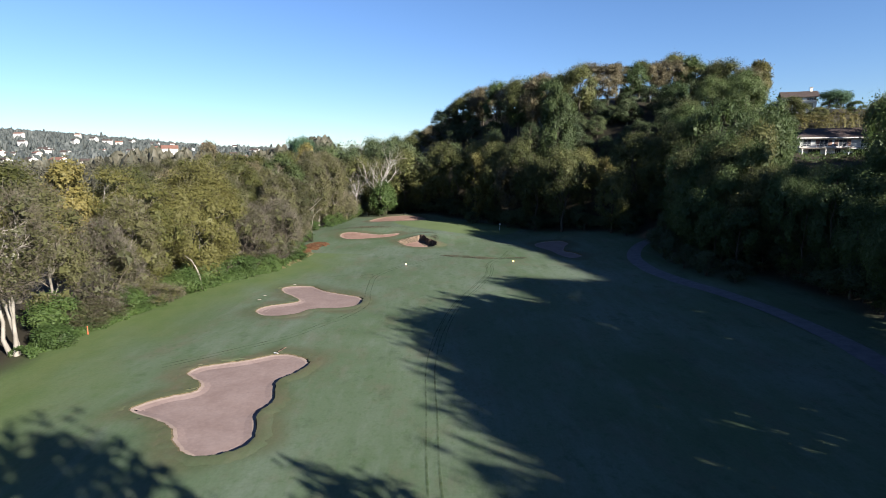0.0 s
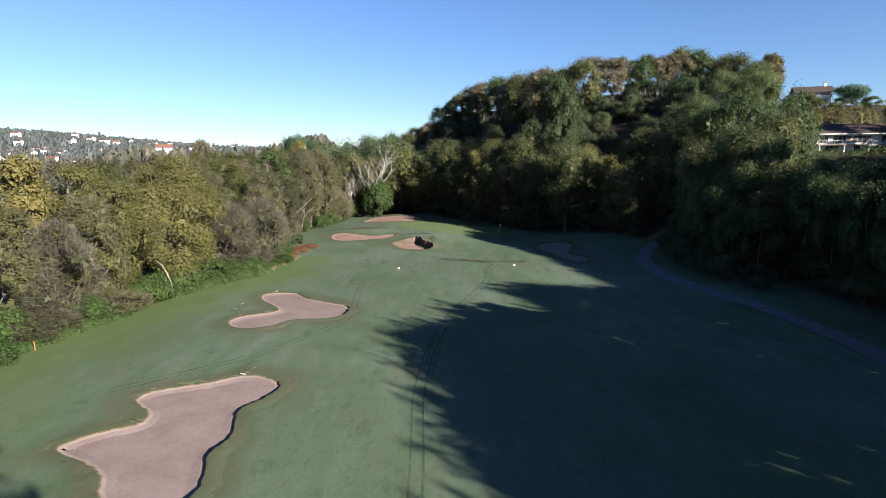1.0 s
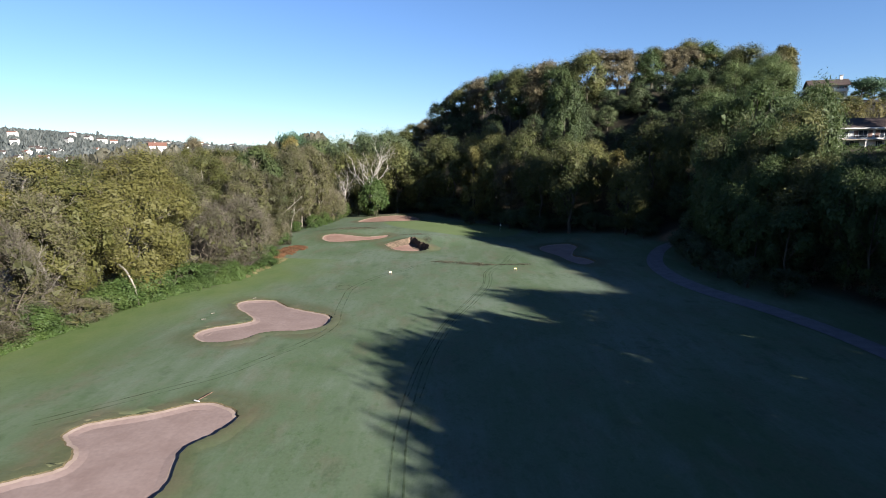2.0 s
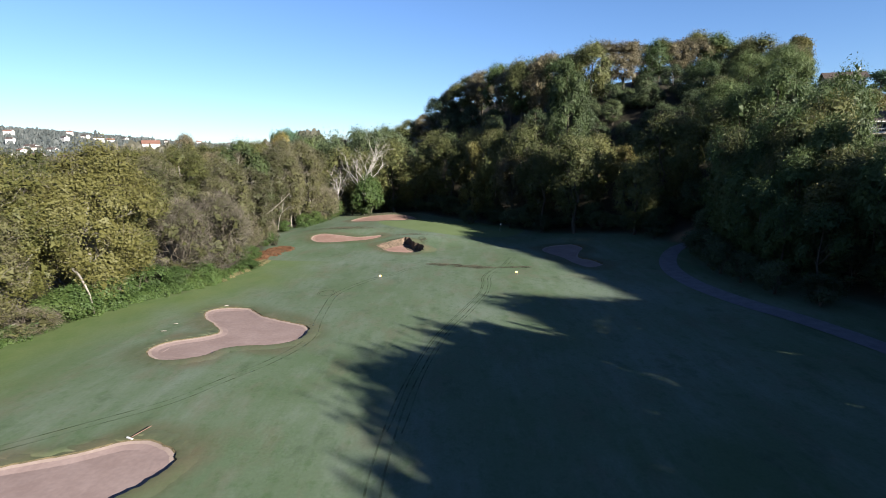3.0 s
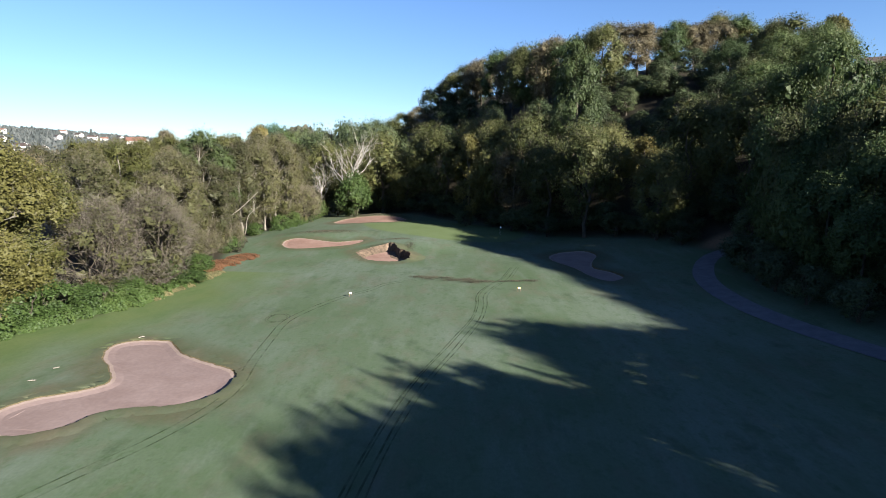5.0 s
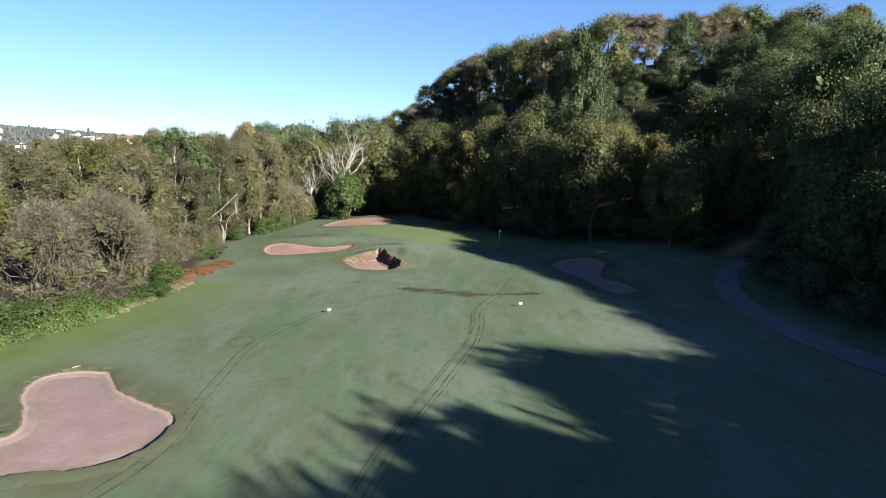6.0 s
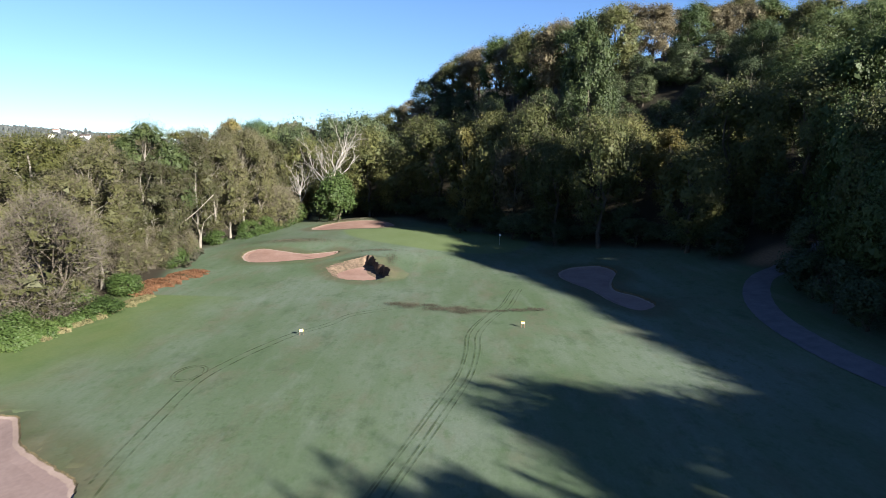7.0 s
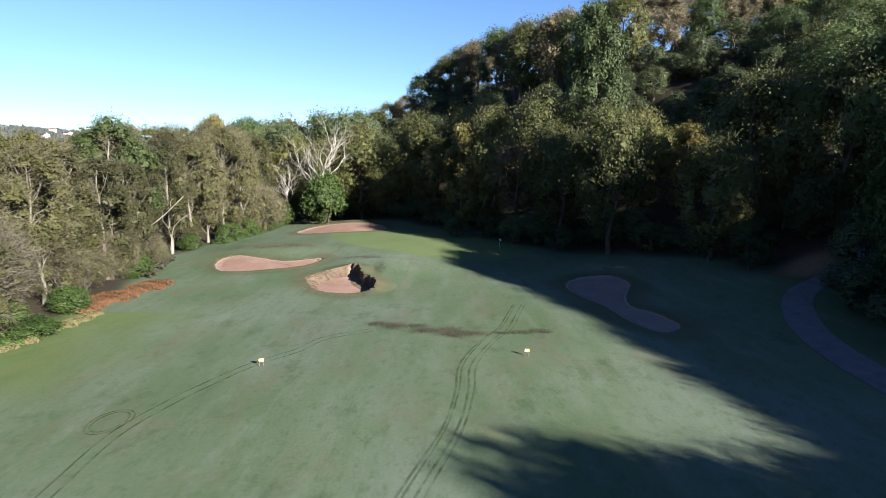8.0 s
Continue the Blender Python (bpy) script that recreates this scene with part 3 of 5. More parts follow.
def make_tree(seed, height, radius, base, lobes, lobe, leaves, leaf, leaf_mat, name="tree", bark=None, twigs=0, twig_mat=None, limbs=9, trunk=0.28, column=0.0, lean=0.0, stems=1):
    """A tree at the origin: a thing with a trunk and a crown."""
    rng = np.random.default_rng(seed)
    thing = new(name)
    wood = Wood()
    c, size = crown_lobes(rng, height, radius, base, lobes, lobe, column)
    middle = np.array([0, 0, (height + base) / 2])
    top = np.array([lean, rng.normal(0, 0.4), height * 0.86])
    trunks = []
    for s in range(stems):
        foot = np.array([0, 0, -0.6]) + (rng.normal(0, 0.35, 3) * (1, 1, 0) if stems > 1 else 0)
        tip = top if stems == 1 else np.array([*(rng.normal(0, radius * 0.45, 2)), height * rng.uniform(0.7, 0.92)])
        line = bent(rng, foot, tip, 0.0, 8, 0.016)
        r = trunk * (1 if stems == 1 else 0.6) * np.linspace(1.15, 0.18, 8)
        r[0] *= 1.35
        wood.stem(line, r, 7)
        trunks.append(line)
    for i in rng.permutation(lobes)[:limbs]:
        line = trunks[rng.integers(len(trunks))]
        k = int(np.clip(np.interp(c[i][2] - radius * 0.45, line[:, 2], np.arange(8)), 1, 6))
        path = bent(rng, line[k], c[i], 0.35, 5)
        r0 = trunk * 0.42 * (1 - k / 9)
        wood.stem(path, np.linspace(r0, 0.035, 5), 5)
        for _ in range(2 if leaves else 5):
            e = c[i] + unit(rng.normal(0, 1, 3) + (0, 0, 0.3)) * size[i] * rng.uniform(0.8, 1.3)
            wood.stem(bent(rng, path[rng.integers(2, 4)], e, 0.1, 4), np.linspace(r0 * 0.45, 0.02, 4), 4)
    t = mesh_object("trunk", wood.v, wood.f, bark or BARK, thing, True)
    quads, kinds = [], []
    if leaves:
        p, out = crown_points(rng, c, size, middle, leaves)
        quads.append(leaf_shapes(rng, p, out, leaf))
        kinds += [0] * leaves
        p, out = crown_points(rng, c, size, middle, leaves // 12, 1.0, (0.1, 0.6))
        quads.append(leaf_shapes(rng, p, out, 0.42, 0.2, 0.8))
        kinds += [0] * (leaves // 12)
    if twigs:
        p, out = crown_points(rng, c, size * 1.05, middle, twigs)
        quads.append(twig_shapes(rng, p, out, 1.25, 0.017))
        kinds += [1] * twigs
    me = leaf_mesh("crown", np.concatenate(quads), leaf_mat)
    me.materials.append(twig_mat or TWIG)
    me.polygons.foreach_set("material_index", np.array(kinds, np.int32))
    new("crown", me).parent = thing
    return thing


# one pattern of each kind, height 1 unit per metre; copies are scaled to their own height
KINDS = {}


def kind_of_tree(key, label, variants, **shape):
    made = []
    for k in range(variants):
        low = "bush" in key or "shrub" in key
        thing = make_tree(seed=len(KINDS) * 31 + k * 7 + 3, name="bush" if low else "tree", **shape)
        tagged(thing, label, "bush" if low else "tree")
        made.append(thing)
    tops = [max(v.co.z for ob in thing.children if ob.name.startswith("trunk") for v in ob.data.vertices) for thing in made]
    leaf_tops = [max(v.co.z for ob in thing.children for v in ob.data.vertices) for thing in made]
    KINDS[key] = (made, tops, [False] * variants, leaf_tops)


kind_of_tree("green", "dark green broadleaf tree with a dense rounded crown", 3, height=16, radius=5.4, base=1.2, lobes=44, lobe=1.7, leaves=10000, leaf=0.13, leaf_mat=LEAF_GREEN)
kind_of_tree("screen", "dark green broadleaf tree in the unseen belt beside the fairway", 2, height=16, radius=5.6, base=0.2, lobes=54, lobe=1.45, leaves=1500, leaf=0.4, leaf_mat=LEAF_GREEN)
kind_of_tree("olive", "olive green oak with autumn tinged leaves", 3, height=16, radius=5.2, base=1.4, lobes=44, lobe=1.65, leaves=10000, leaf=0.128, leaf_mat=LEAF_OLIVE, twigs=500, twig_mat=TWIG)
kind_of_tree("brown", "thinning russet brown oak in autumn leaf", 2, height=16, radius=4.8, base=4.0, lobes=40, lobe=1.45, leaves=7500, leaf=0.125, leaf_mat=LEAF_BROWN, twigs=1000, twig_mat=TWIG)
kind_of_tree("tallstem", "tall oak with bare trunk and a high thin crown", 2, height=16, radius=4.8, base=5.0, lobes=46, lobe=1.2, leaves=5600, leaf=0.15, leaf_mat=LEAF_BROWN, twigs=900, limbs=14)
kind_of_tree("yellow", "slim tree with yellow green autumn leaves", 2, height=14, radius=3.4, base=1.0, lobes=34, lobe=1.15, leaves=8500, leaf=0.15, leaf_mat=LEAF_YELLOW, column=1.0)
kind_of_tree("ivy", "tall columnar tree cloaked in bright green ivy", 1, height=22, radius=4.8, base=1.0, lobes=70, lobe=1.35, leaves=18000, leaf=0.145, leaf_mat=LEAF_IVY, column=1.0, trunk=0.25)
kind_of_tree("bigoak", "large spreading oak with olive yellow leaves and bare limbs", 1, height=20, radius=9.0, base=0.0, lobes=58, lobe=1.9, leaves=42000, leaf=0.135, leaf_mat=LEAF_OAK_EDGE, twigs=1500, limbs=40, bark=LICHEN_BARK, trunk=0.5)
kind_of_tree("oak", "broad oak at the wood's edge with yellowing green leaves", 2, height=19, radius=6.6, base=1.0, lobes=56, lobe=1.6, leaves=21000, leaf=0.122, leaf_mat=LEAF_OAK_EDGE, twigs=1000, limbs=18, bark=LICHEN_BARK, trunk=0.38)
kind_of_tree("leafy", "broad green oak at the wood's edge", 1, height=19, radius=6.2, base=1.5, lobes=54, lobe=1.6, leaves=21000, leaf=0.122, leaf_mat=LEAF_OAK_GREEN, limbs=18, bark=LICHEN_BARK, trunk=0.38)
kind_of_tree("alder", "slender alder with thin brown autumn foliage", 3, height=18, radius=4.0, base=0.8, lobes=52, lobe=1.2, leaves=9500, leaf=0.12, leaf_mat=LEAF_ALDER, twigs=2600, limbs=22, bark=LICHEN_BARK, trunk=0.2, column=1.0)
kind_of_tree("birch", "bare pale-barked tree with several white stems", 2, height=17, radius=4.8, base=6.0, lobes=28, lobe=1.6, leaves=2600, leaf=0.15, leaf_mat=LEAF_ALDER, twigs=4200, limbs=16, trunk=0.34, bark=PALE_BARK, stems=3)
kind_of_tree("greyshrub", "tall leafless shrub with lichen grey twigs", 2, height=12, radius=5.6, base=0.2, lobes=44, lobe=1.6, leaves=4200, leaf=0.12, leaf_mat=LEAF_ALDER, twigs=7500, twig_mat=TWIG_GREY, limbs=24, trunk=0.16, stems=5)
kind_of_tree("brownshrub", "rounded shrub with dense brown twigs", 1, height=10, radius=6.0, base=0.1, lobes=44, lobe=1.7, leaves=5000, leaf=0.13, leaf_mat=LEAF_ALDER, twigs=5500, twig_mat=TWIG, limbs=18, trunk=0.16, stems=5)
kind_of_tree("bush", "dense rounded green bush", 2, height=7, radius=3.4, base=0.0, lobes=24, lobe=1.25, leaves=4200, leaf=0.16, leaf_mat=LEAF_BRAMBLE, limbs=8, trunk=0.14, stems=4)
kind_of_tree("darkbush", "dark green holly-like bush", 1, height=11, radius=4.6, base=0.0, lobes=34, lobe=1.5, leaves=3600, leaf=0.185, leaf_mat=LEAF_HOLM, limbs=8, trunk=0.2, stems=3)
kind_of_tree("pine", "flat-topped dark green pine on a bare trunk", 1, height=12, radius=6.0, base=7.5, lobes=26, lobe=1.5, leaves=5000, leaf=0.22, leaf_mat=LEAF_PINE, trunk=0.35)
kind_of_tree("holm", "very dark evergreen oak with a dense crown", 2, height=16, radius=5.2, base=1.0, lobes=44, lobe=1.65, leaves=5800, leaf=0.162, leaf_mat=LEAF_HOLM)
kind_of_tree("great", "very large dark green spreading tree on the slope", 1, height=24, radius=9.5, base=0.5, lobes=95, lobe=2.2, leaves=26000, leaf=0.15, leaf_mat=LEAF_GREEN, trunk=0.5, limbs=14)


BELT = []


def plant(key, x, y, top=None, height=None, turn=None, wide=1.0, label="", exact=False):
    """Stands a tree of a kind on the ground, with its wood (exact: its last leaf) up to a height above sea or of its own height."""
    # out of view to the right: a coarse tree kept only for its shade
    if x > 14 + 0.8 * max(y, 0):
        key = "screen"
    variants, own, used, leaf_own = KINDS[key]
    k = (int(abs(x) * 7 + abs(y) * 3)) % len(variants)
    z = float(land(x, y)) - 0.1
    h = height or (top - z)
    s = h / (leaf_own if exact else own)[k]
    w = (0.45 + 0.55 * s) * wide if s < 1 else min(s ** 0.7, 1.25) * wide
    spot = pose(x, y, z, 0, 0, (x * 37 + y * 91) % 360 if turn is None else turn)
    m = spot @ Matrix.Diagonal((w, w, s, 1))
    if key == "screen":
        BELT.append((k, m))
        return None
    if used[k]:
        a, b, c = variants[k].scale
        ob = copy_thing(variants[k], spot @ Matrix.Diagonal((w / a, w / b, s / c, 1)))
    else:
        ob, used[k] = variants[k], True
        ob.matrix_basis = m
    low = key in ("bush", "darkbush", "greyshrub", "brownshrub")
    return tagged(ob, label, group="bushes along the wood" if low else "trees of the woods")


# woods on the left, front row: kind, x, y, height of the top
LEFT_FRONT = [
    ("birch", -49.5, 61, 17.5), ("birch", -53, 55, 18), ("greyshrub", -48.5, 76, 13.5), ("oak", -48, 87, 18.0), ("bigoak", -44.5, 97, 21.4), ("alder", -51, 70, 18), ("alder", -47, 82, 16),
    ("greyshrub", -36.0, 117, 13.8), ("greyshrub", -39.5, 111, 13), ("alder", -39, 131, 17.5), ("alder", -40.5, 138, 18.5), ("alder", -38.5, 125, 15.5), ("leafy", -46, 160, 22.3), ("oak", -44, 104, 17),
]
LEFT_ROW = [
    ("alder", -40, 145, 17.5), ("alder", -40.5, 152, 17), ("alder", -42, 167, 20.5), ("alder", -41, 173, 21), ("alder", -40.5, 179, 21.5), ("alder", -39.5, 185, 22), ("alder", -38, 191, 21), ("brownshrub", -36.5, 198, 10.5), ("alder", -43, 192, 23), ("alder", -42, 200, 23), ("alder", -40, 207, 23),
]
LEFT_BACK = [
    ("yellow", -58, 85, 21.8), ("oak", -60, 72, 20), ("alder", -57, 64, 19), ("oak", -58, 95, 20), ("oak", -53, 108, 18.5), ("alder", -46, 119, 18), ("alder", -49, 127, 19), ("oak", -50, 136, 18.8), ("alder", -47, 146, 19.3),
    ("oak", -56, 152, 19.3), ("alder", -60, 143, 19), ("brown", -51, 172, 22), ("oak", -53, 184, 23), ("alder", -48, 197, 23.5), ("brown", -46, 208, 24), ("oak", -57, 204, 24), ("yellow", -52, 214, 25), ("green", -45, 217, 24.5),
    ("birch", -66, 61, 19), ("oak", -66, 116, 19), ("brown", -64, 130, 19.5),
    ("alder", -70, 150, 19.5), ("oak", -75, 165, 20), ("alder", -66, 168, 20), ("brown", -62, 180, 21), ("alder", -80, 186, 21), ("oak", -68, 194, 21.5), ("alder", -90, 172, 20), ("brown", -86, 152, 19.5),
    ("alder", -95, 201, 21), ("oak", -79, 207, 21.5), ("alder", -64, 214, 22), ("alder", -77, 140, 19), ("oak", -92, 226, 22), ("alder", -108, 218, 21.5),
]
for key, x, y, top in LEFT_FRONT + LEFT_ROW + LEFT_BACK:
    plant(key, x, y, top)

# trees round the far end: kind, x, y, height of the top
FAR_END = [
    ("holm", -44, 230, 23.7), ("holm", -37, 226, 25.2), ("holm", -29, 232, 26.2), ("holm", -22, 227, 26.5), ("olive", -34, 219, 22.5), ("olive", -25, 216, 21.5), ("olive", -15, 216, 23.5), ("holm", -14, 228, 27.2),
    ("olive", -7, 213, 20.2), ("olive", 0, 210, 26), ("olive", 5, 204, 24), ("olive", 12, 199, 26), ("yellow", 11, 187, 21), ("olive", 18, 196, 29), ("olive", 18, 187, 25), ("olive", 26, 178, 27), ("brown", 22, 180, 20),
    ("olive", 29, 170, 21), ("olive", 35, 160, 23), ("olive", 42, 166, 23.5), ("yellow", 47, 160, 22), ("ivy", 36, 178, 41.5), ("olive", 51, 148, 26.5), ("olive", 45, 146, 18),
]
# the wooded skyline of the hill: x, y, height of the tops
SKYLINE = [(-53, 236, 25), (-46, 240, 27), (-30, 246, 29.5), (-21, 256, 30.5), (-11, 262, 34), (-1, 260, 42.5), (6, 258, 47), (12, 255, 50.5), (18, 252, 53.5), (27, 232, 52), (33, 225, 52), (39, 221, 54.5), (46, 215, 53.5),
           (56, 216, 57.5), (67, 219, 58), (77, 223, 58), (86, 226, 60), (93, 228, 61.5), (100, 225, 59), (101, 206, 55), (111, 201, 53.5), (119, 194, 42)]
SKYLINE_KINDS = "holm holm holm holm olive holm brown olive brown brown green brown olive brown tallstem olive tallstem olive olive olive yellow olive".split()
for key, (x, y, top) in zip(SKYLINE_KINDS, SKYLINE):
    plant(key, x, y, top, wide=1.2)
for k, ((x, y, top), (x2, y2, top2)) in enumerate(zip(SKYLINE[:-2], SKYLINE[1:-1])):
    plant("tallstem" if 60 < x < 92 and k % 2 else ("olive", "brown", "holm" if x < 0 else "green")[k % 3], (x + x2) / 2 + 0.5, (y + y2) / 2 - 4, (top + top2) / 2 - 1.0, wide=1.15)
for key, x, y, top in FAR_END:
    plant(key, x, y, top, wide=1.2 if x < 8 else 1.0)
    if key != "ivy" and y < 212 and x < 30:
        plant("darkbush", x - 1.0, y - 3.5, height=5.5 + 1.5 * math.sin(x), label="dark green undergrowth bush at the wood's edge")

# the edge of the shade that the right-hand wood throws across the fairway: x, y on the grass
SHADE_EDGE = [(20, -60), (17, 0), (10, 24), (3, 36), (1.1, 40.2), (13, 33.4), (11.3, 36.8), (8.9, 39.2), (5.3, 41.9), (-0.2, 48.9),
              (-3.5, 55.7), (3, 56.2), (-1.3, 63.5), (-5.8, 69.5), (-6.2, 74.7), (-6.5, 80.1), (-1.1, 84.2), (0.2, 92.3), (17.5, 83.1), (19.3, 84), (10, 95.9), (9.4, 102.9), (9.7, 104.4), (24.4, 93.6),
              (20.6, 101.4), (27.8, 95.4), (29, 97.8), (31.5, 101.8), (29, 107), (27.2, 112.9), (24.9, 120.6), (21.5, 130.3), (15, 145.4), (6.9, 158.8), (0, 187)]


def sun_frame(x, y):
    """How far a place lies towards the sun, and across its light."""
    return x * SUN_X + y * SUN_Y, -x * SUN_Y + y * SUN_X


SHADE_LINE = sorted((sun_frame(x, y)[1], sun_frame(x, y)[0]) for x, y in SHADE_EDGE)


def shade_top(x, y):
    """The height at which a treetop's shadow just reaches the edge of the shade."""
    a, q = sun_frame(x, y)
    reach = np.interp(np.linspace(q - 1.2, q + 1.2, 5), [e[0] for e in SHADE_LINE], [e[1] for e in SHADE_LINE])
    return (a - float(np.mean(reach))) * SUN_SLOPE


# the wall of trees along the right-hand edge
def wood_front(y):
    return float(np.interp(y, [40, 72, 98, 112], [50, 59, 58, 52]))


right_rng = np.random.default_rng(5)
for row in range(4):
    for k in range(44):
        y = -74 + 4.5 * k + 1.6 * row + right_rng.uniform(-0.8, 0.8)
        x = wood_front(y) + 5.8 * row + right_rng.uniform(0, 1.8)
        if y > 122 or row == 3 and y < 50:
            continue
        ground = float(land(x, y))
        top = min(shade_top(x, y) + (2.4 if 50 < y < 76 else 2.8 if y < 20 else 1.3) - 1.0 * min(row, 2) - right_rng.uniform(0, 0.5), ground + 32)
        if 0.6 < x / max(y, 1) < 0.8:
            top = min(top, EYE - 0.5)
        if top - ground > 5:
            plant("olive" if y > 94 and k % 2 else "green", x, y, top, wide=0.66 if row == 0 else 0.75, exact=True)
        elif row == 0:
            plant("darkbush", x, y, height=max(2.5, min(4.5, top - ground)), label="dark green undergrowth bush at the wood's edge")
# out-of-view trees beside the start whose shade falls across the near fairway
for x, y, top, wide in [(16, -3.5, 30.5, 1.0), (11, -12, 30, 0.95), (5, -20, 30, 0.95), (25, 4.8, 20.5, 0.75)]:
    plant("green", x, y, top, wide=wide, exact=True)
for key, x, y in [("olive", 58.5, 140.5), ("green", 66, 132.5), ("olive", 55, 146), ("green", 62, 138)]:
    plant(key, x, y, shade_top(x, y) + 2.5, wide=0.85, exact=True)
plant("yellow", 55, 99, 17.0, exact=True)
plant("olive", 57.5, 108, 19, wide=0.8, exact=True)
for x, y, h in [(49.5, 125, 4.5), (48, 120, 5), (47, 115, 5.5), (46.3, 109.5, 5), (46.3, 103.5, 4.5), (47.5, 97, 4.5), (49.5, 91, 4)]:
    plant("darkbush", x, y, height=h, wide=0.9, label="dark green undergrowth bush beside the cart path")
for x, y in [(52.5, 121), (51.5, 115), (51, 108.5), (51, 102), (52, 95.5)]:
    plant("green", x, y, shade_top(x, y) - 0.5, wide=0.8, exact=True)
for k in range(15):
    plant("darkbush", wood_front(42 + 5 * k) + 4 + 1.2 * math.sin(k * 1.9), 42 + 5 * k, height=5 + math.sin(k * 2.7), label="dark green undergrowth bush at the wood's edge")

# the wood that covers the hill
def canopy_shade(x, y):
    """How high the shade of the canopy towards the sun stands over a place on the hill."""
    s = np.arange(14.0, 130.0, 4.0)
    px, py = x + SUN_X * s, y + SUN_Y * s
    _, side = line_distance(px, py, HILL_FOOT)
    return float(np.max(np.where(side > 0, land(px, py) + 13.5, 0) - SUN_SLOPE * s))


taken = [(x, y) for _, x, y, _ in FAR_END] + [(x, y) for x, y, _ in SKYLINE] + [(wood_front(y) + 4, y) for y in range(-70, 120, 5)]
sky_way = [x / y for x, y, _ in SKYLINE[:-1]] + [0.6, 0.625, 0.66, 0.75, 0.79, 1.0]
sky_rise = [(top - EYE) / y for x, y, top in SKYLINE[:-1]] + [0.1, 0.082, 0.07, 0.07, 0.11, 0.11]
rng = np.random.default_rng(11)
CLEAR = [(112, 159, 13), (120, 172, 10), (126, 199, 11), (136, 190, 8), (82, 246, 9), (52.5, 136, 6), (66, 199, 3), (85, 179, 9), (53, 188, 3)]
for _ in range(6000):
    x, y = rng.uniform(-50, 150), rng.uniform(-10, 262)
    d, side = line_distance(np.array(x), np.array(y), HILL_FOOT)
    if side < 0 or d < 4 or d > 78 or (y < 120 and d > 45) or (y < 40 and d > 22):
        continue
    if x > 84 and y < 1.2 * x or x < 2 and y > 224 or x > 40 and y > 222:
        continue
    if x > 50 + 0.7 * y or y > 236 - 0.1 * x and x > 20:
        continue
    if min((x - a) ** 2 + (y - b) ** 2 for a, b in taken) < 7.4 ** 2 or any((x - a) ** 2 + (y - b) ** 2 < r * r for a, b, r in CLEAR):
        continue
    ground = float(land(x, y))
    top = ground + rng.uniform(12, 16)
    top = min(top, EYE + y * float(np.interp(x / y, sky_way, sky_rise)) - rng.uniform(0.5, 2.5)) if y > 120 else top
    if y < 150:
        top = min(top, shade_top(x, y) - 0.5)
    if y > 140 and d > 7:
        top = max(min(top, canopy_shade(x, y) - rng.uniform(0.5, 2.0)), ground + rng.uniform(6.5, 9.5))
    if 0.6 < x / max(y, 1) < 0.8 and y < 157:
        top = min(top, EYE - 2.2)
    if 0.29 < x / max(y, 1) < 0.41 and y > 172:
        top = min(top, EYE + 0.122 * y)
    along = (x - 52) * SUN_X + (y - 136) * SUN_Y
    if along > 0 and abs((y - 136) * SUN_X - (x - 52) * SUN_Y) < 5 and top > 3 + SUN_SLOPE * along:
        continue
    if top - ground < 4.5:
        continue
    taken.append((x, y))
    key = ("green", "holm", "olive", "holm", "brown")[rng.integers(5)] if d > 26 else ("green", "green", "olive")[rng.integers(3)]
    if top - ground < 10:
        key = "holm"
    plant(key, x, y, top, exact=y < 150)

# unseen trees added over the shoulder of the hill, towards the sun, for shade
for k in range(24):
    y = 84 + 7.5 * (k % 6) + 2 * math.sin(k * 2.3)
    x = 0.82 * y + 15 + 8 * (k // 6) + 1.5 * math.sin(k * 1.1)
    top = min(float(land(x, y)) + 19, shade_top(x, y) - 1)
    if top - float(land(x, y)) > 6:
        plant("green", x, y, top, exact=True)

plant("great", 71, 161, 37)
for x, y, top in [(85, 179, 47), (78, 190, 47), (92, 172, 46), (97, 184, 50)]:
    plant("great", x, y, top, wide=0.75, label="tall dark green tree on the upper slope")
slope_rng = np.random.default_rng(17)
for k in range(40):
    plant("darkbush", slope_rng.uniform(40, 84), slope_rng.uniform(172, 222), height=slope_rng.uniform(3.5, 6), label="dark green undergrowth on the shaded slope")
plant("olive", 72, 168, 38, wide=1.2)
for x, y, h in [(47, 139.5, 4), (49, 144, 5), (45, 148, 6), (55.5, 141, 4), (59, 137, 4), (61, 129, 5), (57, 126, 4.5), (53, 148, 5), (40, 155, 5)]:
    plant("darkbush", x, y, height=h, label="dark green undergrowth bush at the wood's edge")
for x, y, h in [(-42.5, 95.5, 5), (-41, 100, 4.5), (-43.5, 91, 4)]:
    plant("bush", x, y, height=h, wide=1.2)
for x, y, h in [(-38.5, 133, 6), (-39.2, 139, 5), (-39.5, 145, 6.5), (-40.5, 152, 5.5), (-41, 157, 5)]:
    plant("brownshrub", x, y, height=h, wide=0.75)
for x, y, top in [(140, 206, 42), (150, 212, 43.5), (146, 200, 41.5), (121, 190, 40), (127, 190, 39)]:
    plant("olive" if x < 130 else "green", x, y, top)

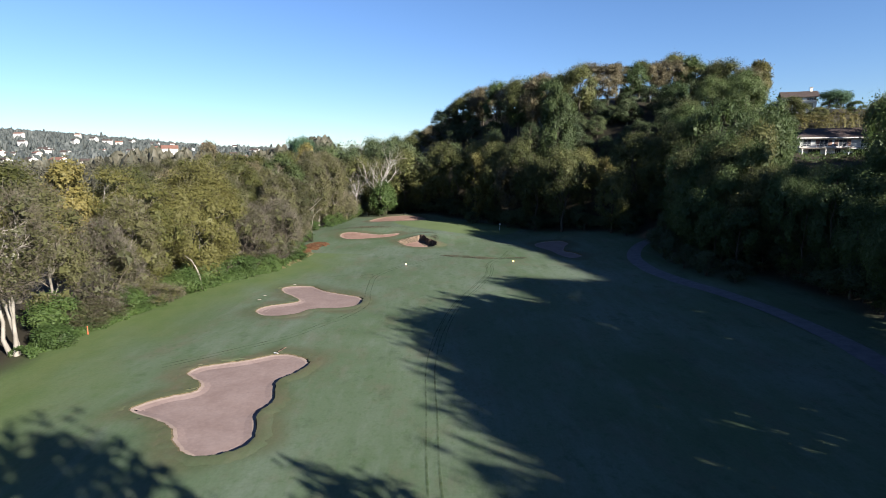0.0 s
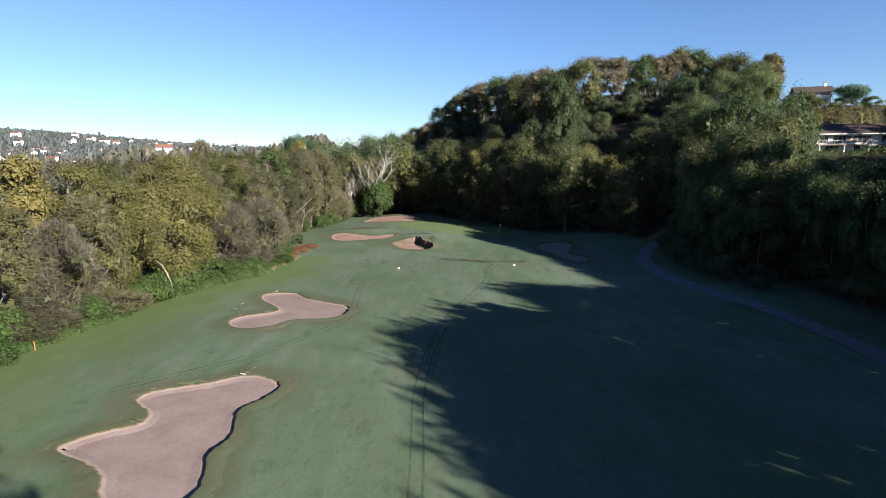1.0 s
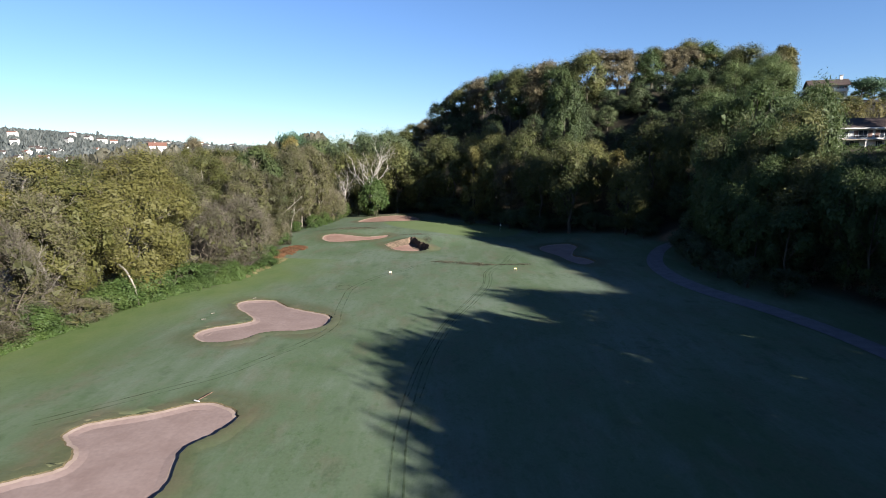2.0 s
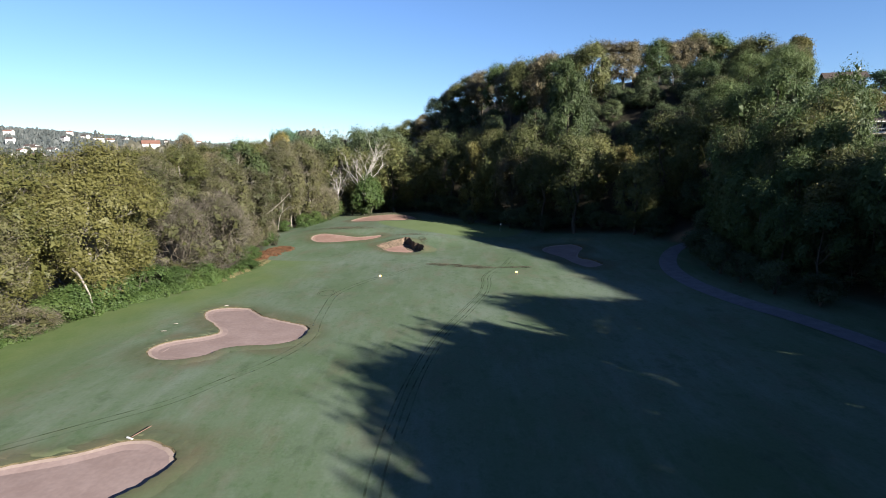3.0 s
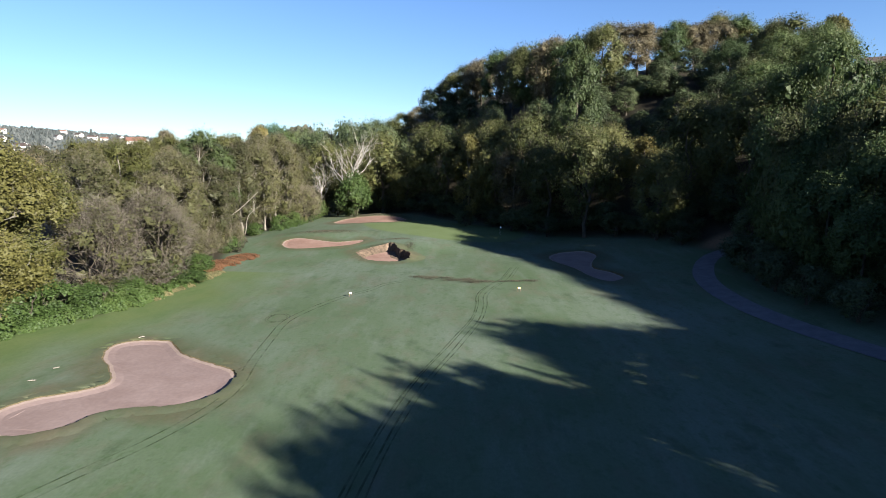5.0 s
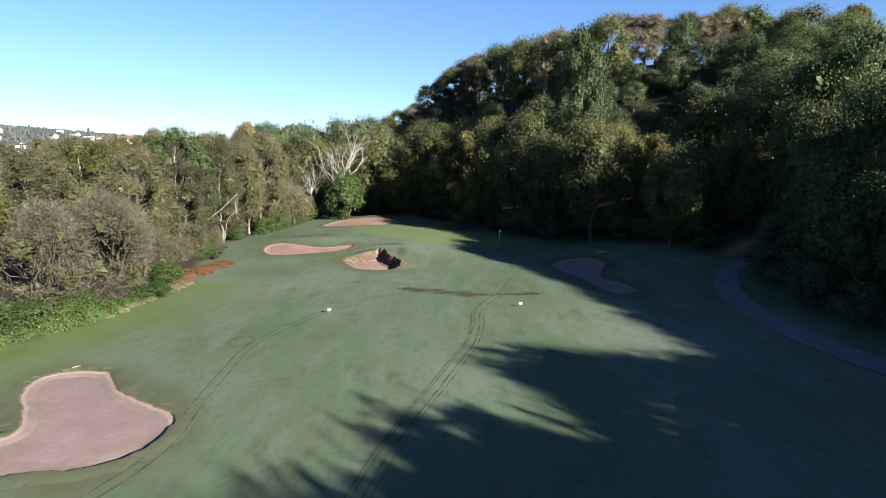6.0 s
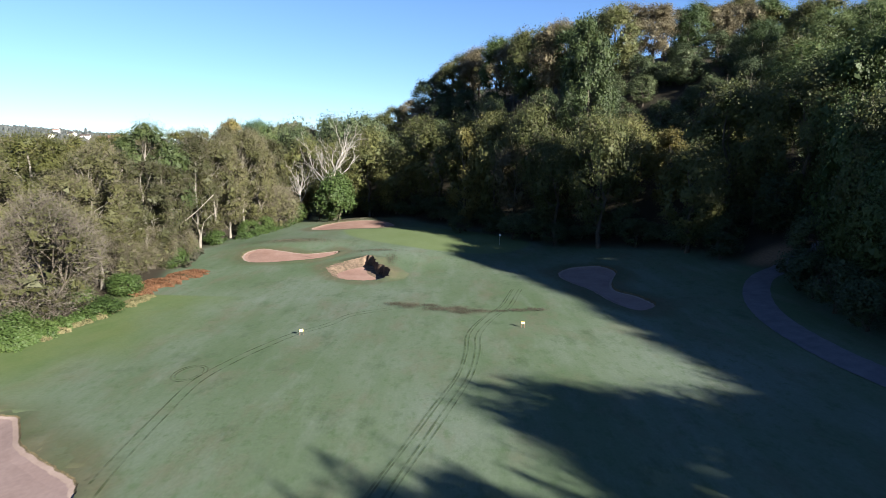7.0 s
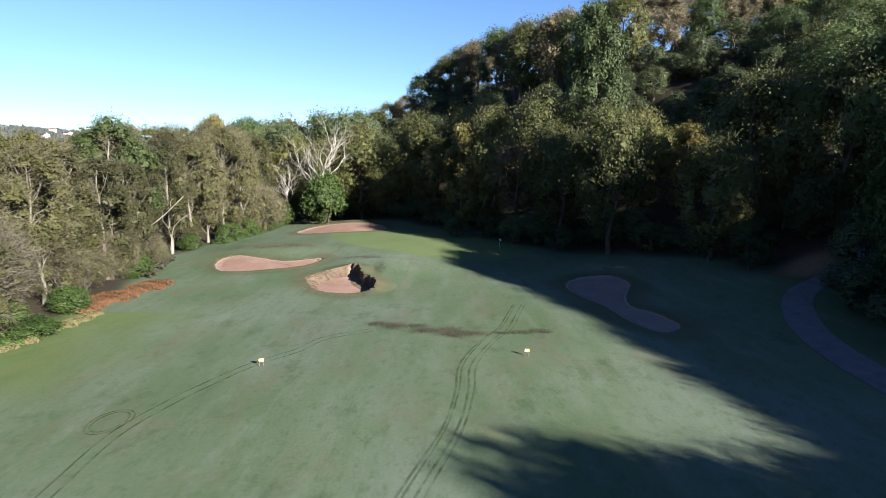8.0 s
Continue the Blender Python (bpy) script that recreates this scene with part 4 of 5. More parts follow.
# shrubs and landmarks
plant("bush", -21.7, 203, height=10.6, wide=1.2, label="tall dense green ivy-clad bush below the dead tree")
plant("darkbush", -29, 214, height=8)
plant("bush", -33, 205, height=5)
for x, y, h in [(-50, 68, 6), (-48, 72, 5), (-46.5, 79, 4.5), (-45, 84, 4), (-44.5, 89, 4.5), (-42, 98, 4.5), (-40, 103, 5), (-38, 107, 4), (-36.5, 112, 4), (-47, 64, 3.5), (-35, 130, 3.5), (-38, 148, 4), (-41, 160, 4), (-40, 171, 3.5), (-38, 184, 4), (-37, 191, 4.5), (-43, 92, 3), (-32.5, 121, 2.5), (-37.3, 118, 3.2), (-37.5, 122.5, 3.5), (-38.3, 114.5, 3.2)]:
    plant("brownshrub" if int(y) % 3 == 0 and y < 112 else "bush", x, y, height=0.75 * h, wide=1.1)
foot = open_curve(HILL_FOOT[4:12], 4.5)
for k, (x, y) in enumerate(foot):
    if (x - 52) ** 2 + (y - 134) ** 2 > 22:
        plant("darkbush", x + 2.2 + 0.6 * math.sin(k * 2.1), y + 1.5, height=4.5 + 1.8 * math.sin(k * 1.7), label="dark green undergrowth bush at the wood's edge")
plant("pine", 134, 196, top=44.5, wide=1.25)
plant("olive", 119, 152, top=37, wide=0.9)
plant("green", 124, 158, top=39, wide=0.9)
plant("green", 132, 168, top=40)
plant("brown", -133, 317, top=32)
plant("pine", -80, 315, top=33)
plant("brown", -62, 62, top=20)
plant("alder", -58, 56, top=20)
plant("oak", -62, 78, top=19)


# the belt of unseen trees to the right, added only to cast shade
def tree_belt():
    variants = KINDS["screen"][0]
    shapes = []
    for thing in variants:
        pair = []
        for ob in sorted(thing.children, key=lambda o: o.name):
            me = ob.data
            me.calc_loop_triangles()
            co, ids = np.empty(len(me.vertices) * 3, np.float32), np.empty(len(me.loop_triangles) * 3, np.int32)
            me.vertices.foreach_get("co", co)
            me.loop_triangles.foreach_get("vertices", ids)
            pair.append(co.reshape(-1, 3)[ids])
        shapes.append(pair)
    made = []
    for i, (name, material) in enumerate((("tree_belt", LEAF_GREEN), ("trunk", BARK))):
        rows = []
        for k, m in BELT:
            a = np.array(m)
            rows.append(shapes[k][i] @ a[:3, :3].T + a[:3, 3])
        made.append(new(name, leaf_mesh(name, np.concatenate(rows), material)))
    made[1].parent = made[0]
    return tagged(made[0], "belt of dark green broadleaf trees added out of view to cast shade", "trees", kind="stuff")


tree_belt()
for variants, _, used, _ in KINDS.values():
    for thing, placed in zip(variants, used):
        if not placed:
            for ob in (*thing.children, thing):
                bpy.data.objects.remove(ob)


# ---- far woodland and the hillside town ----
def ragged_dome(rng, foot, r, h):
    """Triangles over the uneven outline of a crown far off."""
    rings = []
    for k, (level, out) in enumerate(((0.05, 0.8), (0.42, 1.0), (0.76, 0.8), (0.97, 0.4))):
        w = 2 * math.pi * (np.arange(8) + 0.5 * k) / 8
        ring = np.column_stack([r * out * np.cos(w), r * out * np.sin(w), np.full(8, h * level)])
        rings.append(foot + ring * rng.uniform(0.8, 1.15, (8, 1)))
    tris = []
    for a, b in zip(rings[:-1], rings[1:]):
        a2, b2 = np.roll(a, -1, 0), np.roll(b, -1, 0)
        tris += [np.stack([a, a2, b], 1), np.stack([a2, b2, b], 1)]
    return np.concatenate(tris).reshape(-1, 3)


def far_woods():
    rng = np.random.default_rng(21)
    shapes, valley = [], []
    for _ in range(5600):
        y = 215 + 1080 * rng.uniform() ** 1.05
        x = -y * rng.uniform(0.2, 0.98)
        if y < 250 and x > -62:
            continue
        ground = float(land(x, y))
        h, r = rng.uniform(8, 15), rng.uniform(3.0, 5.5)
        if rng.uniform() < 0.02:
            h, r = h * 1.35, r * 0.6
        n = 170
        if y > 380:
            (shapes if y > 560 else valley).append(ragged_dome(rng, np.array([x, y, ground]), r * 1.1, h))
            n = 24 if y > 560 else 50
        else:
            h *= 1.12
        d = unit(rng.normal(0, 1, (n, 3)))
        p = np.array([x, y, ground + h * 0.46]) + d * np.array([r, r, h * 0.48]) * rng.uniform(0.65, 1.08, (n, 1))
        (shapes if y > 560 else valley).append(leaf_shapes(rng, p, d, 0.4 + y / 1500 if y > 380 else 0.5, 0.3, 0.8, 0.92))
    ob = new("valley_woods", leaf_mesh("valley_woods", np.concatenate(valley), VALLEY_LEAF_HAZED))
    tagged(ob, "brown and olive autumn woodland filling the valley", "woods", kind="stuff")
    ob = new("distant_woods", leaf_mesh("distant_woods", np.concatenate(shapes), FAR_LEAF_HAZED))
    return tagged(ob, "autumn woodland with painted haze covering the distant valley and hillside", "woods", kind="stuff")


far_woods()


def box(bm, x0, y0, z0, x1, y1, z1):
    vs = [bm.verts.new((x, y, z)) for z in (z0, z1) for x, y in ((x0, y0), (x1, y0), (x1, y1), (x0, y1))]
    for f in ((3, 2, 1, 0), (4, 5, 6, 7), (0, 1, 5, 4), (1, 2, 6, 5), (2, 3, 7, 6), (3, 0, 4, 7)):
        bm.faces.new([vs[i] for i in f])
    return vs


def part(name, bm, material, parent, label="", bevel=0.0):
    if bevel:
        bmesh.ops.bevel(bm, geom=bm.edges[:], offset=bevel, segments=1, affect="EDGES")
    me = bpy.data.meshes.new(name)
    bm.to_mesh(me)
    bm.free()
    me.materials.append(material)
    ob = new(name, me)
    ob.parent = parent
    return tagged(ob, label) if label else ob


def boxes(*sizes):
    bm = bmesh.new()
    for s in sizes:
        box(bm, *s)
    return bm


def gable_roof(w, d, z, rise, over=0.5, thick=0.18):
    """A ridge roof over a w by d plan, ridge along x."""
    bm = bmesh.new()
    x, y = w / 2 + over, d / 2 + over
    drop = rise * over / (d / 2)
    lower = [(-x, -y, z - drop), (x, -y, z - drop), (x, 0, z + rise), (-x, 0, z + rise), (-x, y, z - drop), (x, y, z - drop)]
    vs = [bm.verts.new(p) for p in lower] + [bm.verts.new((px, py, pz + thick)) for px, py, pz in lower]
    for f in ((3, 2, 1, 0), (5, 2, 3, 4), (6, 7, 8, 9), (9, 8, 11, 10), (0, 1, 7, 6), (4, 10, 11, 5), (1, 2, 8, 7), (2, 5, 11, 8), (0, 6, 9, 3), (3, 9, 10, 4)):
        bm.faces.new([vs[i] for i in f])
    return bm


def gabled_walls(w, d, h, rise):
    bm = bmesh.new()
    low = [(-w / 2, -d / 2), (w / 2, -d / 2), (w / 2, d / 2), (-w / 2, d / 2)]
    a = [bm.verts.new((x, y, -2.0)) for x, y in low]
    b = [bm.verts.new((x, y, h)) for x, y in low]
    r0, r1 = bm.verts.new((-w / 2, 0, h + rise)), bm.verts.new((w / 2, 0, h + rise))
    for i, j in ((0, 1), (2, 3)):
        bm.faces.new((a[i], a[j], b[j], b[i]))
    bm.faces.new((a[1], a[2], b[2], r1, b[1]))
    bm.faces.new((a[3], a[0], b[0], r0, b[3]))
    bm.faces.new((b[0], b[1], r1, r0))
    bm.faces.new((b[2], b[3], r0, r1))
    return bm


def window(parent, x, y, z, w, h, shutters=False, bars=1):
    """A window on a front that faces -y: a frame proud of the wall, its panes and perhaps shutters."""
    win = part("window", boxes((x - w / 2 - 0.08, y - 0.06, z - 0.08, x - w / 2, y, z + h + 0.08), (x + w / 2, y - 0.06, z - 0.08, x + w / 2 + 0.08, y, z + h + 0.08),
                               (x - w / 2, y - 0.06, z + h, x + w / 2, y, z + h + 0.08), (x - w / 2, y - 0.1, z - 0.08, x + w / 2, y, z),
                               *[(x - w / 2 + w * k / (bars + 1) - 0.03, y - 0.05, z, x - w / 2 + w * k / (bars + 1) + 0.03, y, z + h) for k in range(1, bars + 1)]), WHITE_WALL, parent)
    for k in range(bars + 1):
        a = x - w / 2 + w * k / (bars + 1) + 0.03
        part("pane", boxes((a, y - 0.02, z, a + w / (bars + 1) - 0.06, y - 0.004, z + h)), GLASS, win)
    if shutters:
        for s in (-1, 1):
            c = x + s * (w / 2 + 0.1 + w / 4)
            part("shutter", boxes((c - w / 4, y - 0.07, z, c + w / 4, y - 0.01, z + h)), TIMBER, win, "dark painted timber shutter")
    return win


def town_house(x, y, w, d, h, turn, roof, label, lift=0.0):
    thing = new("house")
    rise = d * 0.24
    part("wall", gabled_walls(w, d, h, rise), TOWN_WALL, thing)
    part("roof", gable_roof(w, d, h, rise), roof, thing)
    for k in range(3):
        window(thing, -w / 3 + k * w / 3, -d / 2 - 0.01, 1.0, w / 8, 1.3)
    part("chimney", boxes((w / 4, 0.4, h, w / 4 + 0.6, 1.0, h + rise + 1.0)), TOWN_WALL, thing)
    thing.matrix_basis = pose(x, y, float(land(x, y)) + lift, 0, 0, turn)
    return tagged(thing, label, "house", group="houses of the hillside town")


town = np.random.default_rng(8)
for k in range(44):
    way = -0.84 + 0.54 * (k + town.uniform(0, 1)) / 44
    y = town.uniform(640, 1040) if k % 4 else town.uniform(460, 560)
    x = way * y
    town_house(x, y, town.uniform(8, 14), town.uniform(6.5, 9), town.uniform(4.0, 6.4), town.uniform(-35, 35), ROOF_RED if k % 3 == 0 else ROOF_DARK,
               "white rendered house with a %s tiled roof on the distant hillside" % ("terracotta" if k % 3 == 0 else "brown"), town.uniform(6.5, 10.5) if k % 4 else 10.0)
town_house(-207, 424, 11, 9, 4.5, 25, ROOF_RED, "white house with a broad terracotta roof rising over the woods", 6.5)


# ---- the two villas on the hill ----
def lower_villa():
    thing = new("villa")
    part("wall", boxes((-9.5, -4.5, -3, 9.5, 4.5, 5.8)), WHITE_WALL, thing)
    bm = bmesh.new()
    lo = [(-10.6, -5.6, 5.7), (10.6, -5.6, 5.7), (10.6, 5.6, 5.7), (-10.6, 5.6, 5.7)]
    hi = [(-6.5, 0, 8.4), (6.5, 0, 8.4)]
    a, b = [bm.verts.new(p) for p in lo], [bm.verts.new(p) for p in hi]
    under = [bm.verts.new((x, y, z - 0.2)) for x, y, z in lo]
    for f in ((a[0], a[1], b[1], b[0]), (a[1], a[2], b[1]), (a[2], a[3], b[0], b[1]), (a[3], a[0], b[0]), tuple(reversed(under))):
        bm.faces.new(f)
    for i in range(4):
        bm.faces.new((under[i], under[(i + 1) % 4], a[(i + 1) % 4], a[i]))
    part("roof", bm, ROOF_DARK, thing)
    part("fascia", boxes((-10.6, -5.68, 5.4, 10.6, -5.6, 5.68)), WHITE_WALL, thing, "white painted roof edge")
    for x in (-7.6, -3.4, 1.2, 6.6):
        window(thing, x, -4.51, 3.3, 1.9, 1.75, shutters=x in (-3.4, 1.2), bars=1)
    for x, w in ((-5.6, 3.0), (5.6, 3.2), (0.2, 1.4)):
        window(thing, x, -4.51, 0.3, w, 2.1, bars=2)
    balcony = part("balcony", boxes((-9.5, -6.2, 2.62, 9.5, -4.5, 2.82)), STONE, thing, "pale balcony slab with slim rail")
    for k in range(11):
        x = -9.4 + k * 1.88
        part("baluster", boxes((x - 0.03, -6.16, 2.82, x + 0.03, -6.1, 3.75)), METAL, balcony)
    part("handrail", boxes((-9.5, -6.18, 3.75, 9.5, -6.08, 3.83)), METAL, balcony)
    for x in (-9.0, -3.2, 2.4, 9.0):
        part("post", boxes((x - 0.13, -6.1, -0.2, x + 0.13, -5.84, 2.62)), WHITE_WALL, thing)
    part("awning", boxes((2.7, -6.6, 2.45, 8.8, -4.6, 2.58)), WHITE_WALL, thing, "pale folded awning over the terrace")
    part("terrace", boxes((-9.8, -8.2, -4.0, 9.8, -4.5, -0.02)), STONE, thing, "stone terrace wall", 0.05)
    thing.matrix_basis = pose(112.5, 162, 22.2, 0, 0, -16)
    return tagged(thing, "two-storey white villa with brown hipped roof, shutters and terrace", "villa")


lower_villa()


def upper_villa():
    thing = new("villa")
    part("wall", gabled_walls(13, 10, 5.6, 2.4), WHITE_WALL, thing)
    part("roof", gable_roof(13, 10, 5.6, 2.4, 1.0), ROOF_DARK, thing)
    for x in (-3.8, 0.2, 4.4):
        window(thing, x, -5.01, 3.2, 1.5, 1.5, shutters=x > 4)
        window(thing, x, -5.01, 0.4, 1.7, 2.0)
    chimney = part("chimney", boxes((4.4, -0.5, 6.5, 5.4, 0.5, 9.6)), WHITE_WALL, thing)
    part("cap", boxes((4.25, -0.65, 9.6, 5.55, 0.65, 9.8)), STONE, chimney)
    part("balcony", boxes((-5.5, -6.4, 2.6, 6.0, -5.0, 2.8), (-5.5, -6.4, 2.8, 6.0, -6.3, 3.7)), WHITE_WALL, thing, "white rendered balcony")
    thing.matrix_basis = pose(126.5, 202, 39.0, 0, 0, -22) @ Matrix.Diagonal((0.78, 0.78, 0.78, 1))
    return tagged(thing, "white chalet style house with dark roof and tall chimney", "villa")


upper_villa()


def crest_house():
    thing = new("house")
    part("wall", gabled_walls(11, 8, 4.0, 1.9), WHITE_WALL, thing)
    part("roof", gable_roof(11, 8, 4.0, 1.9, 0.7), ROOF_RED, thing)
    for x in (-3.2, 0, 3.2):
        window(thing, x, -4.01, 0.9, 1.5, 1.6, bars=2)
    part("chimney", boxes((-4.2, 0.3, 4.6, -3.5, 1.0, 7.2)), WHITE_WALL, thing)
    thing.matrix_basis = pose(82, 242, float(land(82, 242)) - 1.2, 0, 0, -12)
    return tagged(thing, "white bungalow with red tiled roof behind trees on the crest", "house")


crest_house()


def hedge(x0, y0, x1, y1, height, depth, material, label, count=3500, name="hedge", leaf=0.2):
    """A leafy band of growth along a line."""
    rng = np.random.default_rng(int(abs(x0) * 3 + y0))
    k = rng.uniform(0, 1, count)
    base = np.column_stack([x0 + (x1 - x0) * k, y0 + (y1 - y0) * k])
    a = rng.uniform(0, math.pi, count)
    bulge = 0.5 + 0.55 * np.abs(np.sin(k * 23 + x0) * np.sin(k * 9 + 0.7)) + 0.12 * np.sin(k * 71)
    t = unit(np.array([x1 - x0, y1 - y0]))
    side = np.array([t[1], -t[0]])
    out = np.column_stack([side[0] * np.cos(a), side[1] * np.cos(a), np.sin(a)])
    p = base + side * (np.cos(a) * depth * bulge * rng.uniform(0.75, 1.05, count))[:, None]
    z = land(p[:, 0], p[:, 1]) + np.sin(a) * height * bulge * rng.uniform(0.7, 1.05, count)
    ob = new(name, leaf_mesh(name, leaf_shapes(rng, np.column_stack([p, z]), out, leaf), material))
    return tagged(ob, label, name.replace("_", " "), kind="stuff")


hedge(114, 181, 146, 186, 6.5, 3.0, LEAF_YELLOW, "sunlit yellow green bamboo hedge below the upper house", 6000, "bamboo_hedge")
hedge(95, 150, 128, 153, 3.0, 2.5, LEAF_BRAMBLE, "green garden hedge below the terrace", 2600)
hedge(-48.5, 60, -44.0, 88, 1.4, 1.8, LEAF_BRAMBLE, "low green brambles along the wood's edge", 14000, "brambles", 0.13)
hedge(-43.0, 92, -34.0, 114, 2.2, 2.2, LEAF_BRAMBLE, "bright green brambles under the oak", 18000, "brambles", 0.13)
hedge(-37.5, 176, -33.5, 206, 1.5, 1.5, LEAF_BRAMBLE, "low green brambles beside the green", 3600, "brambles", 0.18)
hedge(-36.5, 107, -32.8, 124, 1.5, 1.6, LEAF_BRAMBLE, "low green brambles at the shrubs' feet", 9000, "brambles", 0.13)
hedge(-34.4, 112, -31.6, 129, 0.5, 1.5, LEAF_STRAW, "dry straw coloured grass at the shrub's foot", 9000, "dry_grass", 0.075)
hedge(-35.0, 129, -32.2, 145, 0.7, 2.8, LEAF_BRACKEN, "patch of dead rust-red bracken", 15000, "bracken", 0.09)
hedge(-36.0, 147, -40.0, 163, 0.9, 1.0, LEAF_ROUGH, "rough grass along the wood's edge", 3000, "rough_grass", 0.13)


# ---- dead tree, fallen limbs ----
def dead_tree(x, y, seed, height, fork, spread_r, label, trunk=0.45):
    rng = np.random.default_rng(seed)
    thing = new("dead_tree")
    wood = Wood()
    line = bent(rng, (0, 0, -0.5), (0.6, 0, fork), 0, 6, 0.02)
    wood.stem(line, np.linspace(trunk, trunk * 0.7, 6), 8)
    limbs = Wood()

    def grow(start, way, length, radius, level):
        tip = start + unit(way) * length
        limb = bent(rng, start, tip, 0.06 * length, 6, 0.04)
        limbs.stem(limb, np.linspace(radius, radius * 0.35, 6), 5 if level < 2 else 3)
        if level < 3:
            for _ in range(3 if level else 5):
                i = rng.integers(2, 6)
                grow(limb[i], unit(limb[i] - limb[i - 1]) + rng.normal(0, 0.5, 3) + (0, 0, 0.25), length * rng.uniform(0.32, 0.6), max(radius * 0.45, 0.022), level + 1)

    for k in range(9):
        w = 2 * math.pi * k / 9 + rng.uniform(-0.3, 0.3)
        r = spread_r * rng.uniform(0.45, 1.0)
        up = (height - fork) * rng.uniform(0.55, 0.95)
        grow(line[rng.integers(3, 6)], np.array([r * math.cos(w), r * math.sin(w), up]), math.hypot(r, up) * 0.95, trunk * 0.42, 0)
    mesh_object("trunk", wood.v, wood.f, DEAD_WOOD, thing, True)
    mesh_object("branchwork", limbs.v, limbs.f, DEAD_WOOD, thing, True)
    thing.matrix_basis = pose(x, y, float(land(x, y)), 0, 0, 0)
    return tagged(thing, label, "dead tree")


dead_tree(-23.6, 206, 4, 21.0, 11.0, 7.0, "tall dead tree with bleached white branches")
dead_tree(-33.0, 209, 9, 15.0, 9.0, 3.5, "thin dead tree with leaning pale branches", 0.22)


def fallen_limb(points, radius):
    wood = Wood()
    line = open_curve(points, 1.2)
    wood.stem(line, np.linspace(radius, radius * 0.35, len(line)), 6)
    me = mesh_object("fallen_limb", wood.v, wood.f, PALE_BARK, None, True)
    return tagged(me, "bleached broken limb leaning through the trees", "branch")


fallen_limb([(-40.5, 157, 6.0), (-37.5, 157.5, 8.4), (-34.6, 158, 11.2)], 0.13)
fallen_limb([(-38.5, 160, 2.0), (-37.6, 160, 6.0), (-35.2, 160.5, 8.0)], 0.09)
fallen_limb([(-44.5, 92.5, 6.2), (-42.3, 91.0, 5.4), (-41.0, 90.6, 3.0), (-40.8, 90.8, 0.6)], 0.18)
fallen_limb([(-36.6, 157.6, 9.2), (-36.4, 157.2, 10.4), (-35.6, 156.9, 11.0)], 0.06)


# ---- golf course fittings ----
def cylinder(bm, r0, r1, z0, z1, sides=10, x=0.0, y=0.0):
    a = [bm.verts.new((x + r0 * math.cos(2 * math.pi * k / sides), y + r0 * math.sin(2 * math.pi * k / sides), z0)) for k in range(sides)]
    b = [bm.verts.new((x + r1 * math.cos(2 * math.pi * k / sides), y + r1 * math.sin(2 * math.pi * k / sides), z1)) for k in range(sides)]
    for k in range(sides):
        bm.faces.new((a[k], a[(k + 1) % sides], b[(k + 1) % sides], b[k]))
    bm.faces.new(b)
    bm.faces.new(list(reversed(a)))
    return bm


def flagstick(x, y):
    thing = new("flagstick")
    part("pole", cylinder(bmesh.new(), 0.02, 0.016, -0.1, 2.2, 8), PLASTIC_WHITE, thing)
    bm = bmesh.new()
    rows = [[bm.verts.new((0.02 + 0.06 * i, 0.04 * math.sin(i * 1.3) + s, 2.15 - 0.34 * j - 0.03 * i)) for i in range(6)] for j in (0, 1) for s in (0.0, 0.012)]
    for k in (0, 1):
        for i in range(5):
            bm.faces.new((rows[k][i], rows[k][i + 1], rows[k + 2][i + 1], rows[k + 2][i]))
    for i in range(5):
        bm.faces.new((rows[0][i], rows[0][i + 1], rows[1][i + 1], rows[1][i]))
        bm.faces.new((rows[2][i], rows[2][i + 1], rows[3][i + 1], rows[3][i]))
    part("flag", bm, PLASTIC_WHITE, thing)
    thing.location = (x, y, float(land(x, y)))
    return tagged(thing, "white flag on a slim pole in the putting green", "flagstick")


flagstick(17.6, 170)


def marker_sign(x, y, turn):
    thing = new("marker_sign")
    board = part("board", boxes((-0.2, -0.02, 0.38, 0.2, 0.02, 0.62)), PLASTIC_YELLOW, thing, "", 0.01)
    part("panel", boxes((-0.13, -0.026, 0.42, 0.13, -0.021, 0.58)), PLASTIC_WHITE, board, "white notice panel")
    part("bar", boxes((-0.08, -0.031, 0.45, 0.08, -0.027, 0.475), (-0.05, -0.031, 0.51, 0.05, -0.027, 0.535)), TIMBER, board)
    for s in (-0.16, 0.16):
        part("leg", boxes((s - 0.02, -0.015, -0.15, s + 0.02, 0.015, 0.38)), TIMBER, thing)
    thing.matrix_basis = pose(x, y, float(land(x, y)), -8, 0, turn)
    return tagged(thing, "small yellow notice board on short legs in the fairway", "sign", group="fairway notice boards")


marker_sign(-7.8, 113.6, 12)
marker_sign(14.9, 114.8, -6)


def rake(x, y, z, turn):
    thing = new("bunker_rake")
    part("handle", boxes((-0.02, 0, 0.02, 0.02, 1.7, 0.06)), TIMBER, thing)
    part("head", boxes((-0.3, -0.05, 0.01, 0.3, 0.03, 0.07)), METAL, thing)
    for k in range(7):
        part("tine", boxes((-0.28 + k * 0.09, -0.02, -0.05, -0.265 + k * 0.09, 0.0, 0.01)), METAL, thing)
    thing.matrix_basis = pose(x, y, z, 4, 0, turn)
    return tagged(thing, "bunker rake lying at the sand's edge", "rake")


rake(-19.2, 60.4, float(land(-19.2, 60.4)) + 0.12, -25)


def stake(x, y, h, material, label, lean=0.0):
    thing = part("stake", cylinder(bmesh.new(), 0.05, 0.045, -0.2, h, 8), material, None, "")
    thing.matrix_basis = pose(x, y, float(land(x, y)), 0, lean, 0)
    return tagged(thing, label, "stake")


